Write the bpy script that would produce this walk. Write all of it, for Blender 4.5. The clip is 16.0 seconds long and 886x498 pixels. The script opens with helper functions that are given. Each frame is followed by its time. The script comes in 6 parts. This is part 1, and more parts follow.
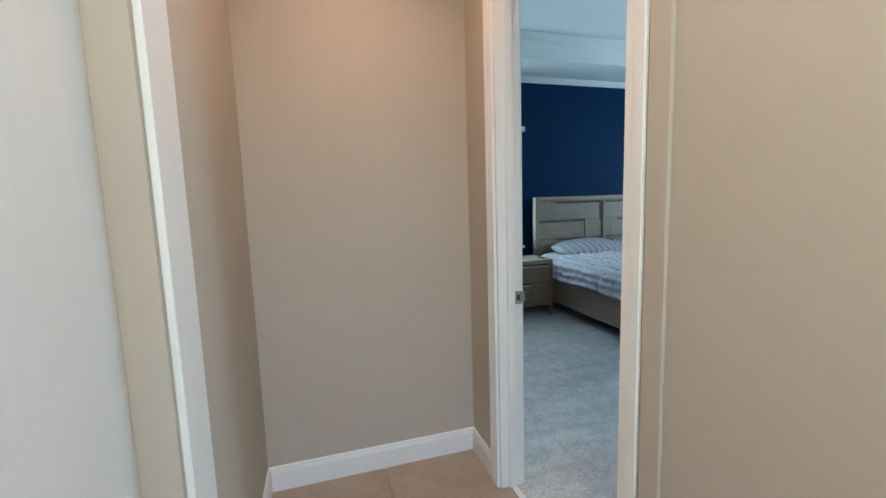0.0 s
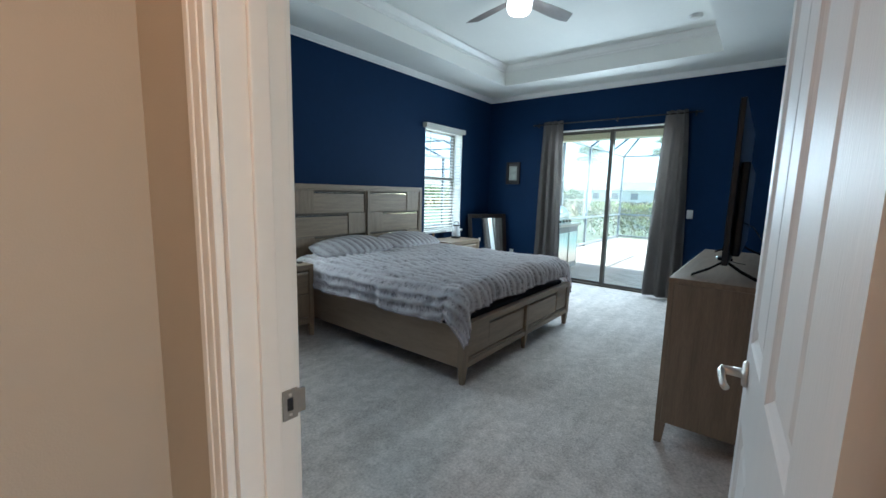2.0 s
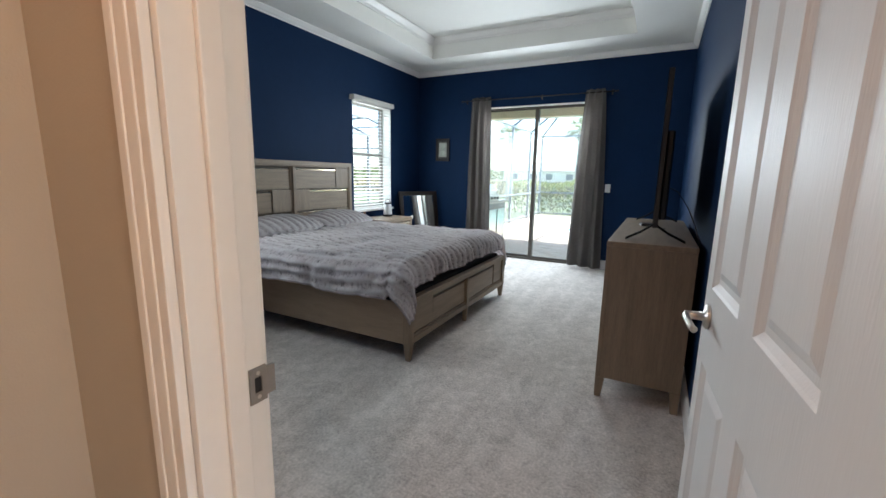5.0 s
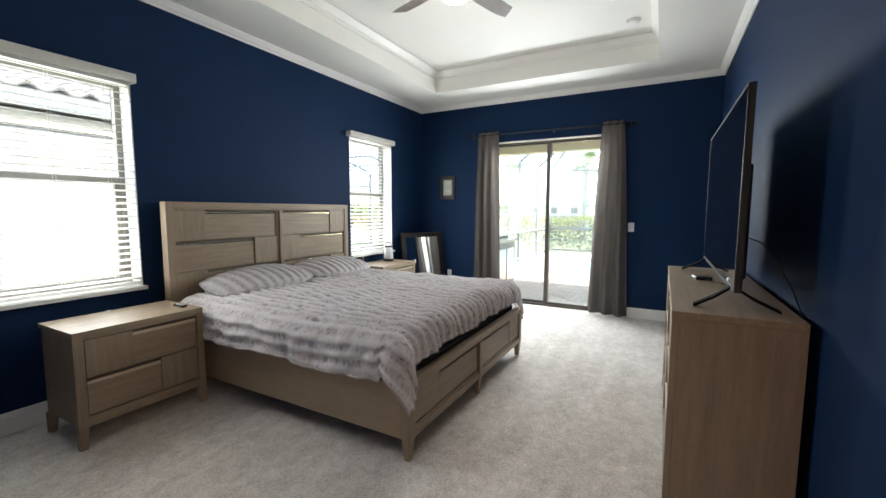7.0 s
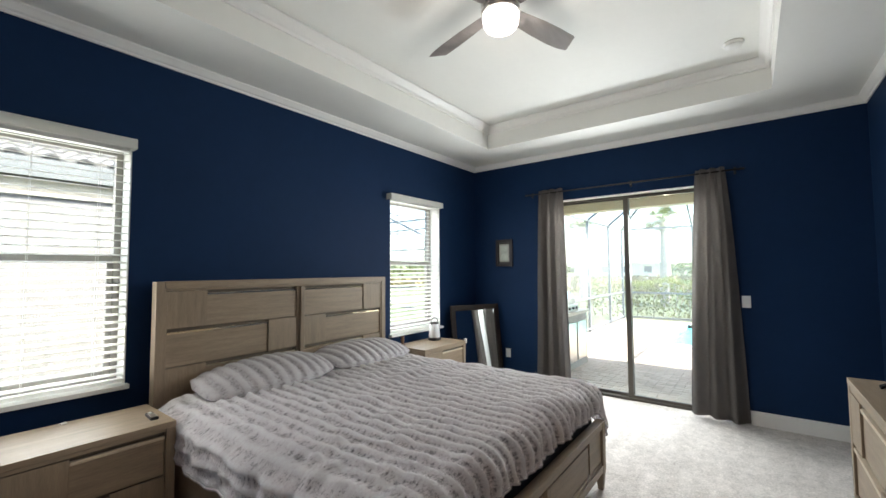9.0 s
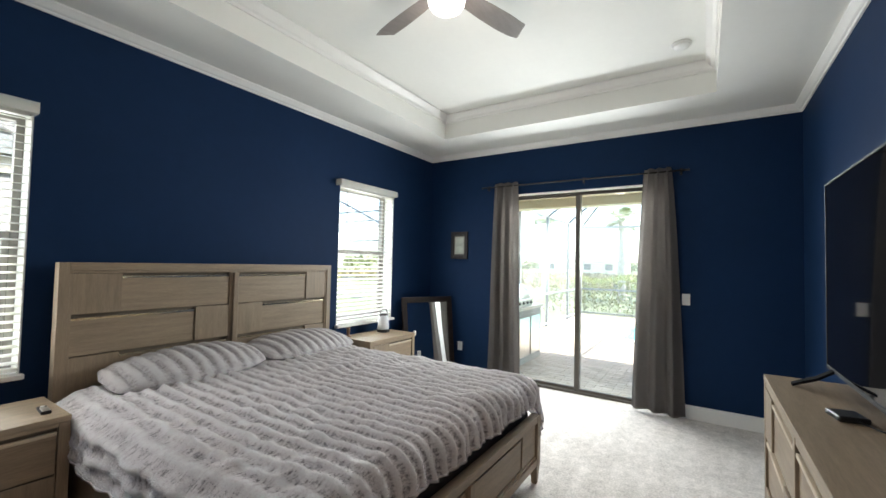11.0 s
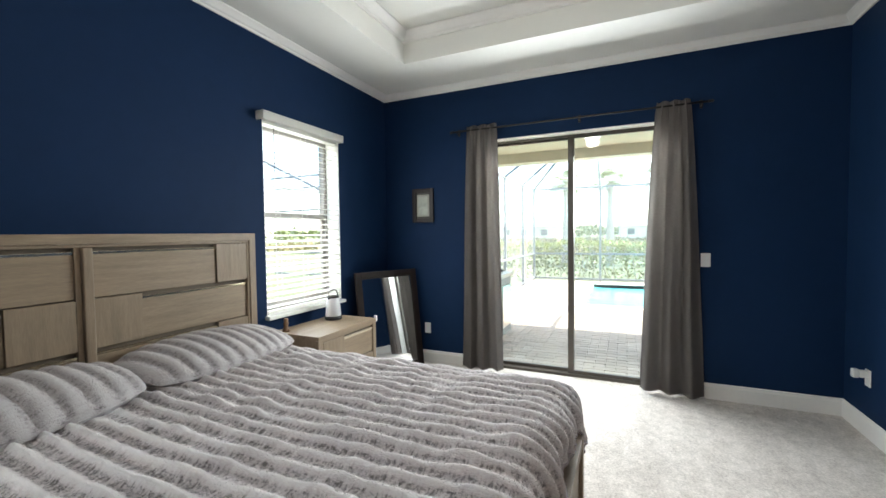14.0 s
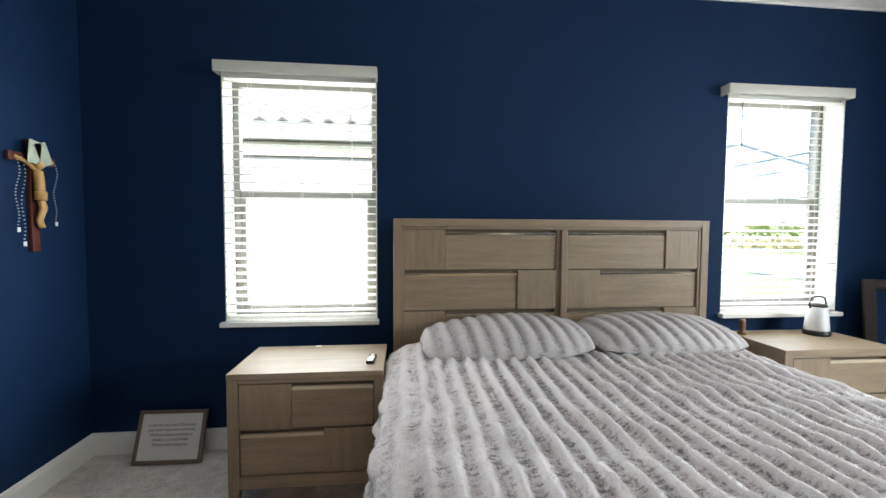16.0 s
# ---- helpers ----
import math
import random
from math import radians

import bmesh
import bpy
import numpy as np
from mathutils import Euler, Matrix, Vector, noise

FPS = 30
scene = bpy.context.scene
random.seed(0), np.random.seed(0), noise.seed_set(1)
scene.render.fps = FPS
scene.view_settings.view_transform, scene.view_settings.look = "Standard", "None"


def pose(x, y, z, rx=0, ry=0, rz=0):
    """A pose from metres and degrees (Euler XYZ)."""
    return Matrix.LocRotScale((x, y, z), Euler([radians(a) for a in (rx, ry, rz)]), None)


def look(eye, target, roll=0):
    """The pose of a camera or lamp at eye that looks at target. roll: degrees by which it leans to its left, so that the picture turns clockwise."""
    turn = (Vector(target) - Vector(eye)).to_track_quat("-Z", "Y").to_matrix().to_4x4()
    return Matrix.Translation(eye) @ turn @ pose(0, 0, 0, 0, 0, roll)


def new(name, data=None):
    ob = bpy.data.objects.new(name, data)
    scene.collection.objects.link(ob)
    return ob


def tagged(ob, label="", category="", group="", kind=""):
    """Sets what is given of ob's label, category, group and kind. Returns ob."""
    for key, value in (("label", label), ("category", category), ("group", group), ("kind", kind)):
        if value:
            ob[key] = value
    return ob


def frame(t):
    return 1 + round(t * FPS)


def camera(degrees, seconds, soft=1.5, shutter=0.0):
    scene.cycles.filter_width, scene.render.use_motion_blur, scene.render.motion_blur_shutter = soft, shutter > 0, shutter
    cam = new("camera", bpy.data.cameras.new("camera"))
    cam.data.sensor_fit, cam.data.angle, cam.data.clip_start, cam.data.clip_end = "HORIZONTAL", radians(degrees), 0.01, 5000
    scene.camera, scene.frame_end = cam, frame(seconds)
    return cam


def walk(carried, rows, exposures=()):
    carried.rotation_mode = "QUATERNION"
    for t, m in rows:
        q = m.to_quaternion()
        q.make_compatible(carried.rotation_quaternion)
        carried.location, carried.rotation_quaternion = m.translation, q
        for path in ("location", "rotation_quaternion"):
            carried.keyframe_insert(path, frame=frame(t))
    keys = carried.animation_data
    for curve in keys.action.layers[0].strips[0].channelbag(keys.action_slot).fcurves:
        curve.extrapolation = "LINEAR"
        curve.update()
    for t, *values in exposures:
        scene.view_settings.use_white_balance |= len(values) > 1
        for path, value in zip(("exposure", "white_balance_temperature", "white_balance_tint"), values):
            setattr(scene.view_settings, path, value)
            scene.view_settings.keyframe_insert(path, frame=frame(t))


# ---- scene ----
cam = camera(94.9, 16.0)
PATH = [
    (0, (0.1, 0.095, 1.437), (0.669, 1.998, 1.203), -1.8),
    (0.5, (0.261, 0.494, 1.412), (1.137, 2.274, 1.155), -0.6),
    (1, (0.376, 0.772, 1.412), (1.535, 2.381, 1.151), 0.6),
    (1.5, (0.448, 0.995, 1.409), (1.836, 2.41, 1.143), 1.2),
    (2, (0.571, 1.114, 1.395), (2.127, 2.34, 1.118), 1.4),
    (2.5, (0.607, 1.178, 1.388), (2.271, 2.246, 1.082), 1.6),
    (3, (0.592, 1.216, 1.337), (2.308, 2.181, 0.984), 1.4),
    (5.5, (0.569, 1.28, 1.317), (2.319, 2.184, 0.971), 1.0),
    (6, (0.698, 1.321, 1.335), (2.446, 2.248, 1.044), 0.7),
    (6.5, (0.878, 1.403, 1.353), (2.618, 2.36, 1.119), 0.7),
    (7, (1.089, 1.543, 1.387), (2.841, 2.49, 1.198), 0.2),
    (7.5, (1.338, 1.616, 1.398), (3.029, 2.675, 1.266), 0.4),
    (8, (1.582, 1.688, 1.465), (3.217, 2.84, 1.426), 0.5),
    (8.5, (1.758, 1.802, 1.493), (3.367, 2.99, 1.538), -0.0),
    (9, (1.851, 1.845, 1.508), (3.441, 3.053, 1.613), -0.4),
    (11.5, (2.098, 1.731, 1.471), (3.835, 2.723, 1.49), 1.9),
    (12, (2.168, 1.931, 1.443), (3.992, 2.744, 1.331), 1.5),
    (12.5, (2.255, 2.107, 1.418), (4.126, 2.799, 1.268), 0.9),
    (13, (2.424, 2.25, 1.429), (4.321, 2.87, 1.308), 0.4),
    (13.5, (2.618, 2.368, 1.419), (4.516, 2.993, 1.332), -0.2),
    (14, (2.803, 2.522, 1.429), (4.626, 3.341, 1.354), -0.7),
    (14.5, (2.947, 2.641, 1.421), (4.495, 3.906, 1.37), -0.8),
    (15, (2.981, 2.641, 1.399), (4.072, 4.316, 1.347), -0.3),
    (15.5, (2.918, 2.577, 1.368), (3.543, 4.476, 1.302), -0.1),
    (16, (2.866, 2.43, 1.384), (3.071, 4.417, 1.287), 0.3),
]
EXPOSURES = [(0.0, 2.99, 4550, -7), (0.5, 3.04, 4430, -8), (1.0, 2.88, 4400, -9), (1.5, 2.8, 4700, -6), (2.0, 2.76, 5300, 1), (2.5, 2.9, 5750, 5), (5.5, 2.94, 6000, 9), (6.5, 3.12, 6350, 8), (7.0, 3.32, 6500, 11), (7.5, 3.42, 6500, 12), (9.0, 3.12, 6500, 11), (12.0, 3.26, 6500, 10), (14.4, 3.22, 6500, 10), (15.1, 3.12, 6500, 10), (16.0, 3.5, 6400, 10)]
walk(cam, [(t, look(eye, target, roll)) for t, eye, target, roll in PATH], EXPOSURES)

# ---- world, sun, large lights ----
world = bpy.data.worlds.new("world")
scene.world = world
world.use_nodes = True
wn = world.node_tree.nodes
sky = wn.new("ShaderNodeTexSky")
sky.sky_type = "NISHITA"
sky.sun_disc = False
sky.sun_elevation = radians(56)
sky.sun_rotation = radians(157)
sky.dust_density = 2.5
world.node_tree.links.new(sky.outputs[0], wn["Background"].inputs[0])
wn["Background"].inputs[1].default_value = 0.115
sun = new("sun", bpy.data.lights.new("sun", "SUN"))
sun.data.energy, sun.data.angle, sun.data.color = 2.4, radians(0.6), (1.0, 0.95, 0.88)
sun.matrix_world = look((9, -3, 12), (9 - 0.26, -3 + 0.62, 12 - 1.0))


def area_lamp(name, eye, target, sx, sy, watts, colour):
    ob = new(name, bpy.data.lights.new(name, "AREA"))
    ob.data.shape, ob.data.size, ob.data.size_y = "RECTANGLE", sx, sy
    ob.data.energy, ob.data.color = watts, colour
    ob.matrix_world = look(eye, target)
    return ob


# sky light that enters by the real openings
area_lamp("slider_daylight", (7.12, 3.02, 1.80), (4.0, 3.02, 0.35), 1.6, 0.95, 13.6, (0.93, 0.98, 1.0))
area_lamp("window_daylight", (2.25, 5.046, 1.55), (2.25, 2.0, 1.15), 0.80, 1.36, 2.7, (0.97, 1.0, 1.0))
area_lamp("window_daylight", (5.505, 5.046, 1.55), (5.505, 2.0, 1.15), 0.80, 1.36, 2.0, (0.97, 1.0, 1.0))
area_lamp("window_sky", (2.25, 5.27, 1.58), (2.25, 2.0, 1.4), 0.84, 1.44, 1.5, (0.97, 1.0, 1.0))
area_lamp("window_sky", (5.505, 5.27, 1.58), (5.505, 2.0, 1.4), 0.84, 1.44, 1.5, (0.97, 1.0, 1.0))

# ---- materials ----


def material(name, colour, rough=0.6, metal=0.0, var=0.08, scale=6.0, grain=None, bump=0.0, bump_scale=200.0, spec=0.5, island=0.0):
    """A procedural surface: base colour with broad and fine variation, and a fine relief."""
    m = bpy.data.materials.new(name)
    m.use_nodes = True
    nt = m.node_tree
    n, l = nt.nodes, nt.links
    b = n["Principled BSDF"]
    b.inputs["Roughness"].default_value = rough
    b.inputs["Metallic"].default_value = metal
    b.inputs["Specular IOR Level"].default_value = spec
    co = n.new("ShaderNodeTexCoord")
    mp = n.new("ShaderNodeMapping")
    l.new(co.outputs["Object"], mp.inputs["Vector"])
    if grain:
        mp.inputs["Scale"].default_value = grain
    a = n.new("ShaderNodeTexNoise")
    a.inputs["Scale"].default_value = scale
    a.inputs["Detail"].default_value = 5
    a.inputs["Roughness"].default_value = 0.6
    l.new(mp.outputs[0], a.inputs["Vector"])
    f = n.new("ShaderNodeTexNoise")
    f.inputs["Scale"].default_value = scale * 9
    f.inputs["Detail"].default_value = 3
    l.new(mp.outputs[0], f.inputs["Vector"])
    add = n.new("ShaderNodeMix")
    add.data_type = "FLOAT"
    add.inputs[0].default_value = 0.35
    l.new(a.outputs[0], add.inputs[2])
    l.new(f.outputs[0], add.inputs[3])
    ramp = n.new("ShaderNodeMapRange")
    ramp.inputs[1].default_value, ramp.inputs[2].default_value = 0.3, 0.7
    ramp.inputs[3].default_value, ramp.inputs[4].default_value = 1 - var, 1 + var
    l.new(add.outputs[0], ramp.inputs[0])
    value = ramp.outputs[0]
    if island:
        info = n.new("ShaderNodeObjectInfo")
        r2 = n.new("ShaderNodeMapRange")
        r2.inputs[3].default_value, r2.inputs[4].default_value = 1 - island, 1 + island
        l.new(info.outputs["Random"], r2.inputs[0])
        mu = n.new("ShaderNodeMath")
        mu.operation = "MULTIPLY"
        l.new(value, mu.inputs[0])
        l.new(r2.outputs[0], mu.inputs[1])
        value = mu.outputs[0]
    col = n.new("ShaderNodeVectorMath")
    col.operation = "SCALE"
    col.inputs[0].default_value = colour
    l.new(value, col.inputs["Scale"])
    l.new(col.outputs[0], b.inputs["Base Color"])
    if bump:
        t = n.new("ShaderNodeTexNoise")
        t.inputs["Scale"].default_value = bump_scale
        t.inputs["Detail"].default_value = 3
        l.new((mp if grain else co).outputs[0 if grain else "Object"], t.inputs["Vector"])
        bu = n.new("ShaderNodeBump")
        bu.inputs["Strength"].default_value = bump
        bu.inputs["Distance"].default_value = 0.004
        l.new(t.outputs[0], bu.inputs["Height"])
        l.new(bu.outputs[0], b.inputs["Normal"])
    return m


def glowing(name, colour, strength):
    m = bpy.data.materials.new(name)
    m.use_nodes = True
    b = m.node_tree.nodes["Principled BSDF"]
    b.inputs["Base Color"].default_value = (*colour, 1)
    b.inputs["Emission Color"].default_value = (*colour, 1)
    b.inputs["Emission Strength"].default_value = strength
    return m


def clear_glass(name, tint=(1, 1, 1)):
    """Thin window glass: mostly clear, a little mirror by Fresnel."""
    m = bpy.data.materials.new(name)
    m.use_nodes = True
    n, l = m.node_tree.nodes, m.node_tree.links
    n.remove(n["Principled BSDF"])
    tr, gl, mx = n.new("ShaderNodeBsdfTransparent"), n.new("ShaderNodeBsdfGlossy"), n.new("ShaderNodeMixShader")
    tr.inputs[0].default_value = (*tint, 1)
    gl.inputs["Roughness"].default_value = 0.0
    mx.inputs[0].default_value = 0.05
    l.new(tr.outputs[0], mx.inputs[1])
    l.new(gl.outputs[0], mx.inputs[2])
    l.new(mx.outputs[0], n["Material Output"].inputs[0])
    return m


M_NAVY = material("navy_paint", (0.0078, 0.0245, 0.068), 0.6, var=0.09, scale=1.6, bump=0.16, bump_scale=210, spec=0.08)
M_BEIGE = material("beige_paint", (0.475, 0.424, 0.345), 0.6, var=0.03, scale=1.5, bump=0.1, bump_scale=220)
M_CEIL = material("ceiling_paint", (0.81, 0.81, 0.765), 0.8, var=0.02, scale=2, bump=0.08, bump_scale=180)
M_TRIM = material("white_trim_paint", (0.80, 0.79, 0.76), 0.38, var=0.025, scale=5, bump=0.03, bump_scale=90)
M_DOOR = material("white_door_paint", (0.68, 0.67, 0.65), 0.5, var=0.02, scale=4, grain=(6, 6, 0.6), bump=0.14, bump_scale=40, spec=0.25)
M_OAK = material("grey_washed_oak", (0.255, 0.190, 0.126), 0.48, var=0.27, scale=3.0, grain=(1.0, 11, 11), bump=0.16, bump_scale=30)
M_OAK_V = material("grey_washed_oak_upright", (0.242, 0.181, 0.120), 0.48, var=0.25, scale=3.0, grain=(11, 11, 1.0), bump=0.16, bump_scale=30)
# same oak kept lighter: the brighter light on the bed's side is in the colour
M_OAK_Y = material("grey_washed_oak_lengthwise_lit", (0.305, 0.226, 0.151), 0.48, var=0.16, scale=3.2, grain=(9, 1.2, 9), bump=0.12, bump_scale=30)
# oak darkened for gaps and recesses, the shade in them put into the colour
M_GAP = material("shade_toned_wood", (0.105, 0.082, 0.057), 0.7, var=0.1, scale=8)
# oak made paler on the finger lips: their highlight as colour
M_LIP_LIT = material("oak_lip_highlight", (0.50, 0.41, 0.30), 0.4, var=0.1, scale=6)
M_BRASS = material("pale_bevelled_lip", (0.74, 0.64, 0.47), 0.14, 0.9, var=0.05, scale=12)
M_BLACK = material("black_plastic", (0.012, 0.012, 0.013), 0.35, var=0.1, scale=20)
M_BRONZE = material("dark_bronze_metal", (0.03, 0.026, 0.023), 0.45, 0.4, var=0.1, scale=20)
M_STEEL = material("brushed_nickel", (0.62, 0.58, 0.53), 0.28, 0.95, var=0.05, scale=30)
M_MATTRESS = material("charcoal_box_spring_cloth", (0.03, 0.03, 0.033), 0.95, var=0.15, scale=30, bump=0.2)
M_WHITEPL = material("white_plastic", (0.78, 0.78, 0.75), 0.4, var=0.02, scale=10)
M_GLASS = clear_glass("window_glass", (0.97, 0.99, 0.98))


def tv_material():
    m = material("black_screen_glass", (0.006, 0.006, 0.008), 0.04, var=0.02, scale=3, spec=0.7)
    m.node_tree.nodes["Principled BSDF"].inputs["Coat Weight"].default_value = 0.15
    return m


M_SCREEN = tv_material()


def carpet_material():
    m = bpy.data.materials.new("grey_cut_pile_carpet")
    m.use_nodes = True
    n, l = m.node_tree.nodes, m.node_tree.links
    b = n["Principled BSDF"]
    b.inputs["Roughness"].default_value = 0.95
    b.inputs["Specular IOR Level"].default_value = 0.15
    b.inputs["Sheen Weight"].default_value = 0.25
    co = n.new("ShaderNodeTexCoord")
    big = n.new("ShaderNodeTexNoise")
    big.inputs["Scale"].default_value, big.inputs["Detail"].default_value, big.inputs["Distortion"].default_value = 2.2, 6, 1.2
    l.new(co.outputs["Object"], big.inputs["Vector"])
    mp = n.new("ShaderNodeMapping")
    mp.inputs["Scale"].default_value = (0.5, 5.0, 1.0)
    mp.inputs["Rotation"].default_value = (0, 0, 0.25)
    l.new(co.outputs["Object"], mp.inputs["Vector"])
    sweep = n.new("ShaderNodeTexNoise")
    sweep.inputs["Scale"].default_value, sweep.inputs["Detail"].default_value = 1.6, 3
    l.new(mp.outputs[0], sweep.inputs["Vector"])
    tuft = n.new("ShaderNodeTexNoise")
    tuft.inputs["Scale"].default_value, tuft.inputs["Detail"].default_value = 72, 5
    l.new(co.outputs["Object"], tuft.inputs["Vector"])
    m1 = n.new("ShaderNodeMix")
    m1.data_type = "FLOAT"
    m1.inputs[0].default_value = 0.48
    l.new(big.outputs[0], m1.inputs[2])
    l.new(sweep.outputs[0], m1.inputs[3])
    clump = n.new("ShaderNodeTexNoise")
    clump.inputs["Scale"].default_value, clump.inputs["Detail"].default_value, clump.inputs["Roughness"].default_value = 15, 6, 0.65
    clump.inputs["Distortion"].default_value = 0.6
    l.new(co.outputs["Object"], clump.inputs["Vector"])
    m15 = n.new("ShaderNodeMix")
    m15.data_type = "FLOAT"
    m15.inputs[0].default_value = 0.5
    l.new(m1.outputs[0], m15.inputs[2])
    l.new(clump.outputs[0], m15.inputs[3])
    m2 = n.new("ShaderNodeMix")
    m2.data_type = "FLOAT"
    m2.inputs[0].default_value = 0.33
    l.new(m15.outputs[0], m2.inputs[2])
    l.new(tuft.outputs[0], m2.inputs[3])
    ramp = n.new("ShaderNodeValToRGB")
    ramp.color_ramp.elements[0].position, ramp.color_ramp.elements[1].position = 0.37, 0.62
    ramp.color_ramp.elements[0].color = (0.36, 0.33, 0.295, 1)
    ramp.color_ramp.elements[1].color = (0.76, 0.71, 0.655, 1)
    l.new(m2.outputs[0], ramp.inputs[0])
    l.new(ramp.outputs[0], b.inputs["Base Color"])
    bu = n.new("ShaderNodeBump")
    bu.inputs["Strength"].default_value, bu.inputs["Distance"].default_value = 0.85, 0.014
    l.new(m2.outputs[0], bu.inputs["Height"])
    l.new(bu.outputs[0], b.inputs["Normal"])
    return m


M_CARPET = carpet_material()

# ---- mesh helpers ----


def mesh_object(name, bm, mat, smooth=False):
    me = bpy.data.meshes.new(name)
    bm.to_mesh(me)
    bm.free()
    if mat:
        me.materials.append(mat)
    if smooth:
        for p in me.polygons:
            p.use_smooth = True
    return new(name, me)


def part(name, bm, mat, parent, label="", smooth=False):
    ob = mesh_object(name, bm, mat, smooth)
    ob.parent = parent
    if label:
        tagged(ob, label)
    return ob


def thing(name, m, label, category, group="", kind=""):
    ob = new(name)
    ob.empty_display_size = 0.1
    ob.matrix_world = m
    return tagged(ob, label, category, group, kind)


def add_box(bm, x0, y0, z0, x1, y1, z1, bevel=0.0, seg=2):
    r = bmesh.ops.create_cube(bm, size=1.0, matrix=Matrix.LocRotScale(((x0 + x1) / 2, (y0 + y1) / 2, (z0 + z1) / 2), None, (x1 - x0, y1 - y0, z1 - z0)))
    if bevel:
        edges = list({e for v in r["verts"] for e in v.link_edges})
        bmesh.ops.bevel(bm, geom=edges, offset=bevel, segments=seg, affect="EDGES", profile=0.6)
    return bm


def box(x0, y0, z0, x1, y1, z1, bevel=0.003, seg=2):
    return add_box(bmesh.new(), x0, y0, z0, x1, y1, z1, bevel, seg)


def taper_leg(x0, y0, x1, y1, h, tx0, ty0, tx1, ty1):
    """A leg from the floor (t-rectangle) to the height h (wider rectangle)."""
    bm = bmesh.new()
    lo = [bm.verts.new(c) for c in ((tx0, ty0, 0), (tx1, ty0, 0), (tx1, ty1, 0), (tx0, ty1, 0))]
    hi = [bm.verts.new(c) for c in ((x0, y0, h), (x1, y0, h), (x1, y1, h), (x0, y1, h))]
    bm.faces.new(lo[::-1]), bm.faces.new(hi)
    for i in range(4):
        j = (i + 1) % 4
        bm.faces.new((lo[i], lo[j], hi[j], hi[i]))
    bmesh.ops.bevel(bm, geom=bm.edges[:], offset=0.003, segments=1, affect="EDGES")
    return bm


def lathe(profile, seg=24, bm=None, m=None):
    """A turned body from (radius, z) pairs."""
    bm = bm or bmesh.new()
    rings = []
    for r, z in profile:
        rings.append([bm.verts.new((r * math.cos(2 * math.pi * i / seg), r * math.sin(2 * math.pi * i / seg), z)) for i in range(seg)])
    for a, b in zip(rings, rings[1:]):
        for i in range(seg):
            j = (i + 1) % seg
            bm.faces.new((a[i], a[j], b[j], b[i]))
    bm.faces.new(rings[0][::-1]), bm.faces.new(rings[-1])
    if m:
        bmesh.ops.transform(bm, matrix=m, verts=[v for ring in rings for v in ring])
    return bm


def tube(points, r, seg=8, bm=None):
    """A round bar along points."""
    bm = bm or bmesh.new()
    pts = [Vector(p) for p in points]
    rings = []
    for i, p in enumerate(pts):
        d = (pts[min(i + 1, len(pts) - 1)] - pts[max(i - 1, 0)]).normalized()
        side = d.cross(Vector((0, 0, 1)) if abs(d.z) < 0.95 else Vector((1, 0, 0))).normalized()
        up = side.cross(d)
        rings.append([bm.verts.new(p + r * (math.cos(2 * math.pi * k / seg) * side + math.sin(2 * math.pi * k / seg) * up)) for k in range(seg)])
    for a, b in zip(rings, rings[1:]):
        for k in range(seg):
            j = (k + 1) % seg
            bm.faces.new((a[k], a[j], b[j], b[k]))
    bm.faces.new(rings[0][::-1]), bm.faces.new(rings[-1])
    bmesh.ops.recalc_face_normals(bm, faces=bm.faces)
    return bm


def slab_with_holes(axis, lo, hi, u0, u1, z0, z1, holes):
    """A wall slab across an axis ('x' or 'y') from lo to hi, along u, with rectangular holes (u0, z0, u1, z1) that go through."""
    us = sorted({u0, u1, *(h[0] for h in holes), *(h[2] for h in holes)})
    zs = sorted({z0, z1, *(h[1] for h in holes), *(h[3] for h in holes)})
    solid = {}
    for i in range(len(us) - 1):
        for j in range(len(zs) - 1):
            cu, cz = (us[i] + us[i + 1]) / 2, (zs[j] + zs[j + 1]) / 2
            solid[i, j] = not any(h[0] < cu < h[2] and h[1] < cz < h[3] for h in holes)
    bm = bmesh.new()

    def v(u, d, z):
        return bm.verts.new((d, u, z) if axis == "x" else (u, d, z))

    for (i, j), s in solid.items():
        if not s:
            continue
        a, b, c, d = us[i], us[i + 1], zs[j], zs[j + 1]
        for depth in (lo, hi):
            bm.faces.new([v(a, depth, c), v(b, depth, c), v(b, depth, d), v(a, depth, d)])
        if not solid.get((i - 1, j)):
            bm.faces.new([v(a, lo, c), v(a, hi, c), v(a, hi, d), v(a, lo, d)])
        if not solid.get((i + 1, j)):
            bm.faces.new([v(b, lo, c), v(b, hi, c), v(b, hi, d), v(b, lo, d)])
        if not solid.get((i, j - 1)):
            bm.faces.new([v(a, lo, c), v(b, lo, c), v(b, hi, c), v(a, hi, c)])
        if not solid.get((i, j + 1)):
            bm.faces.new([v(a, lo, d), v(b, lo, d), v(b, hi, d), v(a, hi, d)])
    bmesh.ops.remove_doubles(bm, verts=bm.verts, dist=1e-5)
    bmesh.ops.recalc_face_normals(bm, faces=bm.faces)
    return bm


